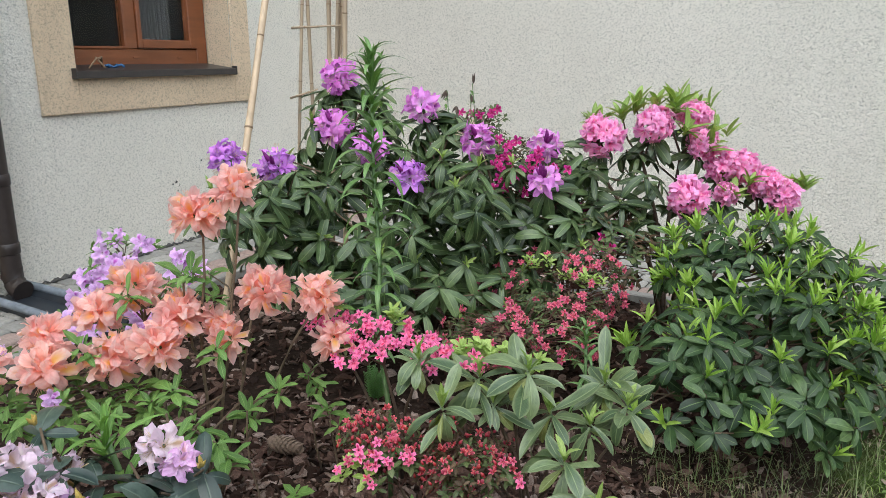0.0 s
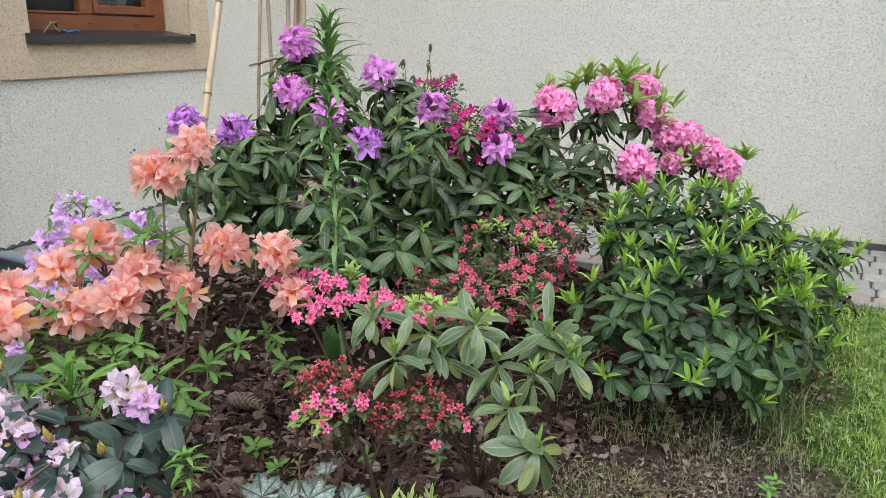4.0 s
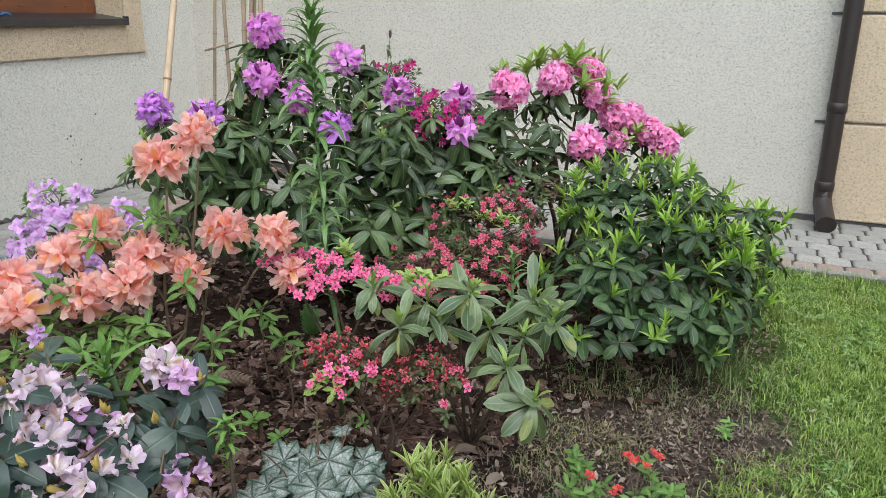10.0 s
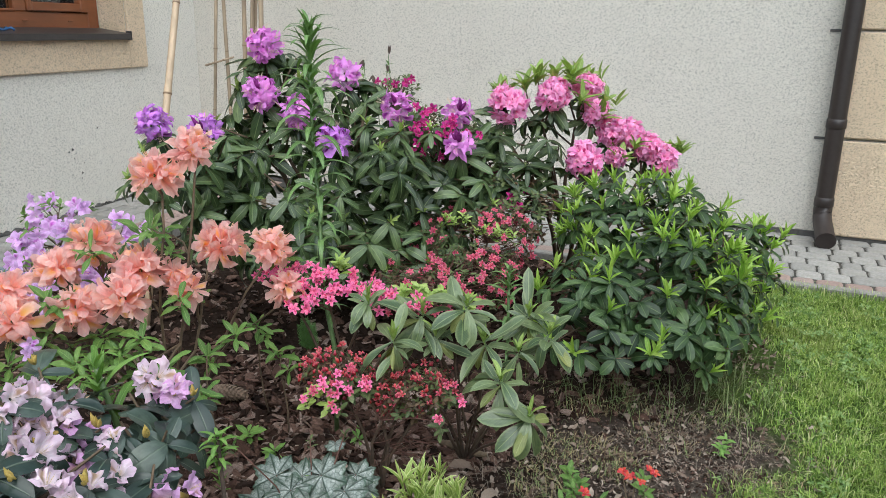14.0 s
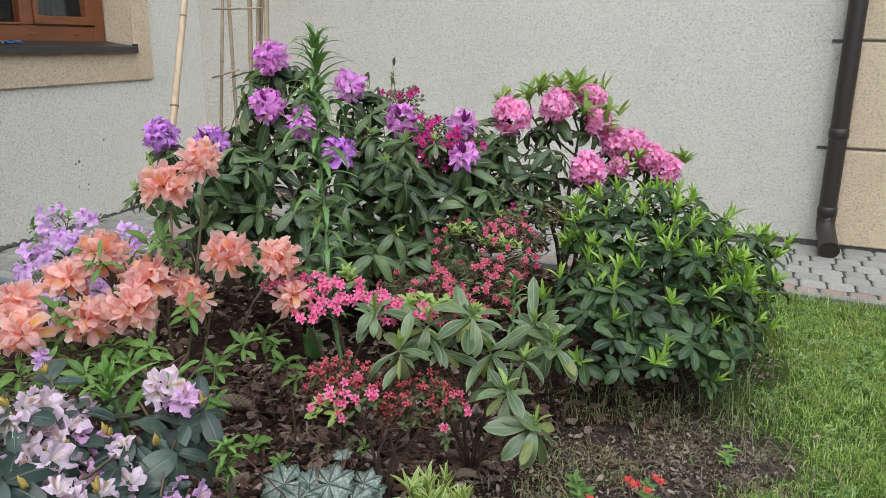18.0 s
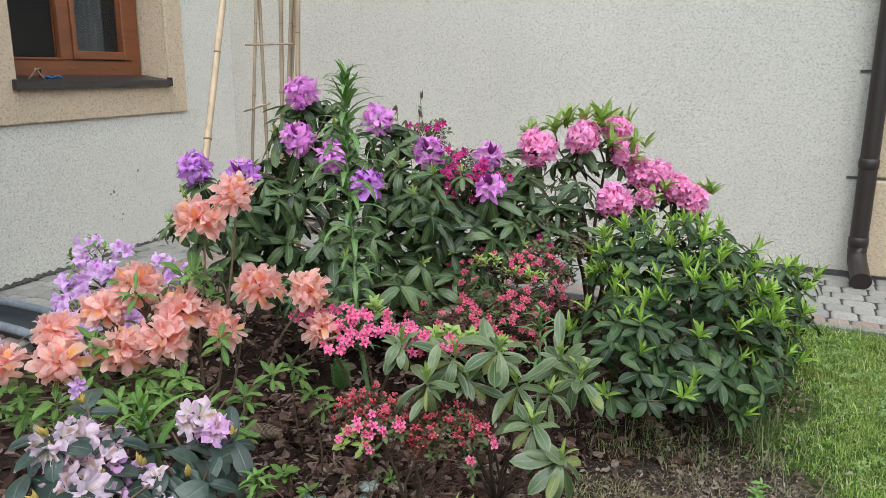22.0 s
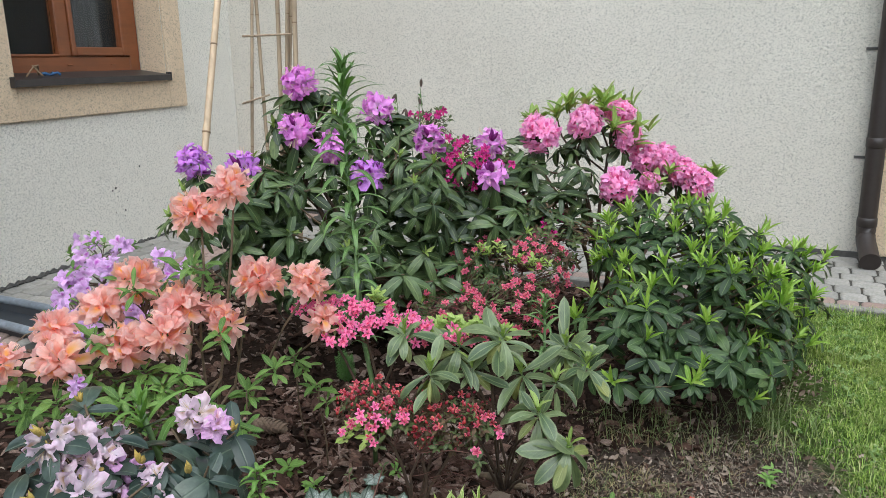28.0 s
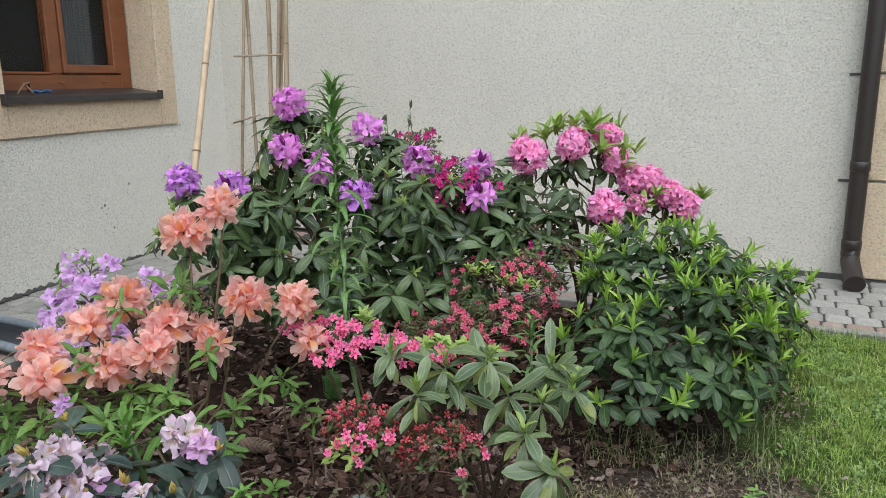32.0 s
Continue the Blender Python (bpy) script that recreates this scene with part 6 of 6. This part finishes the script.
def in_bed(x, y):
    return x > KX + 0.05 and y < kerb_y(x) - 0.06 and x < 3.30 + (y + 2.0) * 0.35 + 0.14 * noise.noise(Vector((x * 3, y * 3, 5))) + (0.35 if y > -1.9 else 0.0)


CHIPS = [chip_form(k) for k in range(14)]
chip_mesh = [mesh_of("bark_chip", f[0], f[1], M_CHIP) for f in CHIPS]
rr = random.Random(77)
mulch = empty("mulch", (2.3, -2.2, 0), "brown bark chip mulch covering the bed", "mulch", kind="stuff")
rest, single = [], 0
for k in range(12500):
    x = rr.uniform(0.85, 3.75) if k > 4200 else rr.uniform(2.2, 3.35)
    y = rr.uniform(-3.4, 0.2) if k > 4200 else rr.uniform(-2.95, -1.8)
    if not in_bed(x, y):
        continue
    size = rr.choice((0.018, 0.026, 0.036, 0.046, 0.056, 0.07)) * rr.uniform(0.8, 1.2)
    m = Matrix.Translation((x - 2.3, y + 2.2, ground_z(x, y) + rr.uniform(-0.002, 0.014))) @ Euler((rr.gauss(0, 0.7), rr.gauss(0, 0.45), rr.uniform(0, 6.28))).to_matrix().to_4x4() @ Matrix.Diagonal((size, size, size, 1))
    f = rr.randrange(14)
    if single < 300 and size > 0.03 and 2.3 < x < 3.0 and -2.9 < y < -1.9:
        o = part("bark_chip", chip_mesh[f], mulch)
        o.matrix_basis = m
        single += 1
    else:
        rest.append((CHIPS[f], m))
me = merged("bark", rest, M_CHIP)
me.polygons.foreach_set("use_smooth", [False] * len(me.polygons))
tagged(part("bark", me, mulch), kind="stuff")

# fallen leaves, paler, on the bed's edge and the bare earth
LITTER = [leaf_form(0.42, 0.9, 0.5, 0.5, 5, 0.3), leaf_form(0.5, -0.8, -0.4, 0.5, 5, 0.4), leaf_form(0.35, 1.6, 0.7, 0.5, 5, 0.3)]
lit = empty("leaf_litter", (3.3, -2.2, 0), "dry tan fallen leaves and scraps on the soil", "leaf litter", kind="stuff")
rest = []
for k in range(3600):
    if k < 900:
        x, y = rr.gauss(3.2, 0.25), rr.gauss(-2.35, 0.25)
    elif k < 1500:
        x, y = rr.uniform(3.3, 3.75), rr.uniform(-2.4, -1.95)
    elif k < 2500:
        x, y = rr.gauss(3.8, 0.22), rr.gauss(-1.88, 0.15)
    elif k < 3000:
        x, y = rr.gauss(4.0, 0.09), rr.gauss(-1.17, 0.17)
    else:
        x, y = rr.uniform(1.6, 3.3), rr.uniform(-3.0, -1.2)
    if x > 4.4 or y > kerb_y(x) - 0.1 or (-1.95 < y < -1.6 and 3.2 < x < 3.62 and rr.random() < 0.8):
        continue
    size = 0.007 + 0.026 * rr.random() ** 2.5
    m = Matrix.Translation((x - 3.3, y + 2.2, ground_z(x, y) + rr.uniform(0.004, 0.016))) @ Euler((rr.gauss(0, 0.5), rr.gauss(0, 0.35), rr.uniform(0, 6.28))).to_matrix().to_4x4() @ Matrix.Diagonal((size, size, size, 1))
    rest.append((LITTER[rr.randrange(3)], m))
tagged(part("scraps", merged("scraps", rest, M_LITTER), lit), kind="stuff")
for x, y, size, turn in ((3.585, -1.86, 0.075, 1.9), (3.70, -1.74, 0.055, 0.4), (3.1, -2.3, 0.09, 0.2), (3.22, -2.42, 0.08, 1.0), (3.3, -2.5, 0.06, 2.0), (2.7, -2.68, 0.05, 0.5), (2.78, -2.95, 0.08, 1.2)):
    o = part("fallen_leaf", mesh_of("fallen_leaf", LITTER[0][0], LITTER[0][1], M_LITTER, True, LITTER[0][2]), lit)
    o.matrix_basis = Matrix.Translation((x - 3.3, y + 2.2, ground_z(x, y) + 0.012)) @ Euler((0.3, -0.2, turn)).to_matrix().to_4x4() @ Matrix.Diagonal((size, size, size, 1))

# sticks and cones
for i, (x, y, L, turn, r) in enumerate(((3.12, -2.22, 0.16, -0.2, 0.012), (3.2, -2.52, 0.22, 2.2, 0.006), (2.9, -2.75, 0.15, 0.7, 0.004), (3.6, -2.05, 0.18, 0.5, 0.003))):
    pts = [Vector((math.cos(turn), math.sin(turn), 0)) * (t - 0.5) * L + Vector((0, 0, 0.004 * math.sin(t * 7))) for t in (0, 0.25, 0.5, 0.75, 1)]
    o = new("stick", mesh_of("stick", *tube(pts, [r * 0.7, r, r * 1.05, r * 0.95, r * 0.6], 7), M_TWIG, True))
    o.location = (x, y, ground_z(x, y) + r + 0.008)
    tagged(o, "weathered broken stick lying on the mulch", "stick", "fallen sticks")

# a spruce cone of overlapping scales
M_CONE = plain("pale_cone_scale", (0.24, 0.165, 0.115), 0.8, 0.0, 60, 0.4, 0.3)
cone = empty("spruce_cone", (2.327, -2.162, ground_z(2.327, -2.162) + 0.04), "brown spruce cone lying on the mulch", "cone")
cone.rotation_euler = (0.0, 0.05, 0.12)
part("core", mesh_of("core", *tube([(-0.055, 0, 0), (-0.03, 0, 0), (0.02, 0, 0), (0.055, 0, 0)], [0.006, 0.013, 0.013, 0.005], 8), M_CONE, True), cone)
scale_me = mesh_of("scale", [(0, -0.007, 0), (0, 0.007, 0), (0.016, 0.008, 0.005), (0.021, 0, 0.006), (0.016, -0.008, 0.005), (0.009, 0, 0.007)], [(0, 1, 5), (1, 2, 5), (2, 3, 5), (3, 4, 5), (4, 0, 5)], M_CONE)
for k in range(90):
    t = k / 90
    o = part("scale", scale_me, cone)
    o.matrix_basis = Matrix.Rotation(k * 2.399963, 4, "X") @ Matrix.Translation((-0.055 + 0.1 * t, 0, 0.005 + 0.012 * math.sin(math.pi * min(1, 0.15 + t * 0.85)))) @ Matrix.Rotation(-0.25, 4, "Y")

M_GRASS, n, l, b = nodes("grass_blade", 0.5, 0.0, 0.35)
rnd = chance(n, l)
big = grain(n, l, 2.6, 4, 0.6)
c = ramp(n, l, rnd, (0.0, (0.06, 0.12, 0.02)), (0.45, (0.22, 0.34, 0.055)), (0.8, (0.41, 0.54, 0.12)), (1.0, (0.60, 0.60, 0.30)))
c = mix(n, l, ramp(n, l, big, (0.45, (0, 0, 0)), (0.75, (0.55, 0.55, 0.55))), c, (0.24, 0.27, 0.06))
l.new(c, b.inputs["Base Color"])
tr = n.new("ShaderNodeBsdfTranslucent")
l.new(c, tr.inputs["Color"])
sh = n.new("ShaderNodeMixShader")
sh.inputs[0].default_value = 0.3
l.new(b.outputs[0], sh.inputs[1])
l.new(tr.outputs[0], sh.inputs[2])
l.new(sh.outputs[0], n["Material Output"].inputs["Surface"])
M_DULL = plain("dull_grass", (0.15, 0.19, 0.06), 0.6, 0.0, 12, 0.45, 0.1)
M_STRAW2 = plain("grey_straw", (0.20, 0.16, 0.12), 0.8, 0.0, 40, 0.5, 0.1)
M_STRAW = plain("straw_blade", (0.30, 0.24, 0.12), 0.7, 0.0, 40, 0.4, 0.1)


def blades(name, places, mat, label, short, long, width=0.0022, lean=0.6, seed=1):
    """One mesh of tapering bent blades."""
    g = np.random.default_rng(seed)
    P = np.asarray(places)
    N = len(P)
    a, h = g.uniform(0, 6.283, N), g.uniform(short, long, N) * g.uniform(0.5, 1.0, N)
    t = g.uniform(0.1, lean, N) if lean < 3 else g.uniform(2.2, 2.8, N)
    w = width * g.uniform(0.6, 1.4, N)
    d = np.stack([np.cos(a), np.sin(a), np.zeros(N)], 1)
    e = np.stack([-np.sin(a), np.cos(a), np.zeros(N)], 1)
    up = np.array([0, 0, 1.0])
    mid = P + up * (h * 0.6)[:, None] + d * (h * t * 0.35)[:, None]
    tip = P + up * (h * (1 - 0.35 * t))[:, None] + d * (h * t)[:, None]
    V = np.stack([P - e * w[:, None], P + e * w[:, None], mid + e * (w * 0.8)[:, None], mid - e * (w * 0.8)[:, None], tip], 1).reshape(-1, 3)
    me = bpy.data.meshes.new(name)
    me.vertices.add(5 * N)
    me.vertices.foreach_set("co", V.astype(np.float32).ravel())
    o = np.arange(N)[:, None] * 5
    loops = np.concatenate([o + [0, 1, 2, 3], o + [3, 2, 4]], 1).ravel()
    me.loops.add(7 * N)
    me.loops.foreach_set("vertex_index", loops.astype(np.int32))
    me.polygons.add(2 * N)
    st = np.stack([np.arange(N) * 7, np.arange(N) * 7 + 4], 1).ravel()
    me.polygons.foreach_set("loop_start", st.astype(np.int32))
    me.materials.append(mat)
    me.update()
    me.validate()
    return tagged(new(name, me), label, "grass", kind="stuff")


def turf_amount(x, y):
    if x < KX + 0.1 or y > kerb_y(x) - 0.075:
        return 0.0
    k = noise.noise(Vector((x * 2.2, y * 2.2, 9)))
    edge = x - (3.84 + (y + 2.0) * 0.12 + 0.26 * k)
    a = max(0.0, min(1.0, edge * 2.2))
    bare = 1.15 - math.sqrt(((x - 3.84) / 0.33) ** 2 + ((y + 1.9) / 0.22) ** 2) + 0.5 * noise.noise(Vector((x * 5, y * 5, 3)))
    if bare > 0:
        a *= max(0.0, 1 - bare * 2.2)
    a *= min(1.0, max(0.0, math.sqrt(((x - 4.0) / 0.15) ** 2 + ((y + 1.17) / 0.26) ** 2) - 0.7 - 0.5 * noise.noise(Vector((x * 6, y * 6, 1)))) * 2.0)
    return a


rr = random.Random(8)
lawn, thin = [], []
for k in range(440000):
    x, y = rr.uniform(3.6, 5.6), rr.uniform(-3.0, -0.22)
    if x > 4.15 and y < -2.6 + (x - 4.15) * 0.8 - abs(rr.gauss(0, 0.22)):
        continue
    a = turf_amount(x, y)
    clump = 0.66 + 1.5 * noise.noise(Vector((x * 17, y * 17, 2))) + 0.5 * noise.noise(Vector((x * 4, y * 4, 6)))
    if rr.random() < a * max(0.15, clump):
        lawn.append((x, y, ground_z(x, y) - 0.003))
for k in range(34000):
    x, y = rr.uniform(2.9, 4.4), rr.uniform(-2.9, -1.5)
    if turf_amount(x, y) < 0.9 and noise.noise(Vector((x * 6, y * 6, 4))) > 0.16 - 0.3 * (abs(x - 3.5 - (y + 2) * 0.3) < 0.15) and x > 3.15 + (y + 2) * 0.3 and rr.random() < (0.75 if y < -2.0 else 0.3):
        thin.append((x, y, ground_z(x, y) - 0.003))
# broad-leaved clover and daisy leaves among the grass
rest = []
for k in range(5200):
    x, y, z = lawn[rr.randrange(len(lawn))]
    if noise.noise(Vector((x * 5, y * 5, 12))) > 0.0:
        m = Matrix.Translation((x, y, z + rr.uniform(0.012, 0.034))) @ Euler((rr.gauss(0, 0.5), rr.gauss(0, 0.5), rr.uniform(0, 6.28))).to_matrix().to_4x4()
        size = rr.uniform(0.009, 0.02)
        for q in range(3):
            rest.append((FORMS["tiny"][q % 2], m @ Matrix.Rotation(q * 2.1, 4, "Z") @ Matrix.Diagonal((size, size * 1.5, size, 1))))
tagged(new("clover", merged("clover", rest, L_CLOVER)), "small pale clover leaves among the lawn grass", "weed", kind="stuff")
blades("lawn_grass", lawn, M_GRASS, "short bright green lawn grass", 0.018, 0.055, 0.0015, 1.3, 3)
blades("sparse_grass", thin[: len(thin) // 2], M_DULL, "thin grass growing over the edge of the bed", 0.012, 0.045, 0.0012, 1.6, 4)
blades("dry_grass", thin[len(thin) // 2:], M_STRAW, "dry straw-coloured grass at the edge of the bed", 0.015, 0.055, 0.001, 2.0, 5)
tall = [(3.55 + rr.gauss(0, 0.2), -1.76 + rr.gauss(0, 0.07), -0.03) for k in range(110)] + [(3.9 + rr.gauss(0, 0.10), -1.55 + rr.gauss(0, 0.14), -0.03) for k in range(170)]
blades("tall_grass", tall, M_DULL, "long thin grass blades under the green shrub", 0.09, 0.26, 0.0011, 1.5, 6)
crumbs = []
for k in range(5200):
    x, y = (rr.gauss(3.68, 0.2), rr.gauss(-2.2, 0.28)) if k < 3600 else (rr.gauss(3.1, 0.25), rr.gauss(-2.75, 0.15))
    size = 0.004 + 0.018 * rr.random() ** 3
    crumbs.append((CHIPS[rr.randrange(14)], Matrix.Translation((x, y, ground_z(x, y) + 0.003)) @ Euler((rr.gauss(0, 0.6), rr.gauss(0, 0.6), rr.uniform(0, 6.28))).to_matrix().to_4x4() @ Matrix.Diagonal((size, size, size * 2.0, 1))))
tagged(new("soil_crumbs", merged("soil_crumbs", crumbs, M_CHIP)), "loose crumbs of soil and bark on bare earth", "soil", kind="stuff")
straw = []
for k in range(900):
    x, y = (rr.gauss(3.8, 0.24), rr.gauss(-1.9, 0.17)) if k < 500 else (rr.gauss(3.25, 0.25), rr.gauss(-2.45, 0.22))
    if y < kerb_y(x) - 0.1 and not (x < 3.65 and y > -1.9):
        straw.append((x, y, ground_z(x, y) + 0.004))
blades("straw", straw, M_STRAW2, "grey-brown straw and fibres lying on bare earth", 0.02, 0.07, 0.0008, 6.0, 8)
verge = []
for k in range(3200):
    x = rr.uniform(3.9, 5.6)
    y = kerb_y(x) - 0.045 - abs(rr.gauss(0, 0.05))
    verge.append((x, y, ground_z(x, y) - 0.003))
blades("verge_grass", verge, M_GRASS, "taller grass left along the kerb", 0.03, 0.10, 0.0014, 0.7, 7)
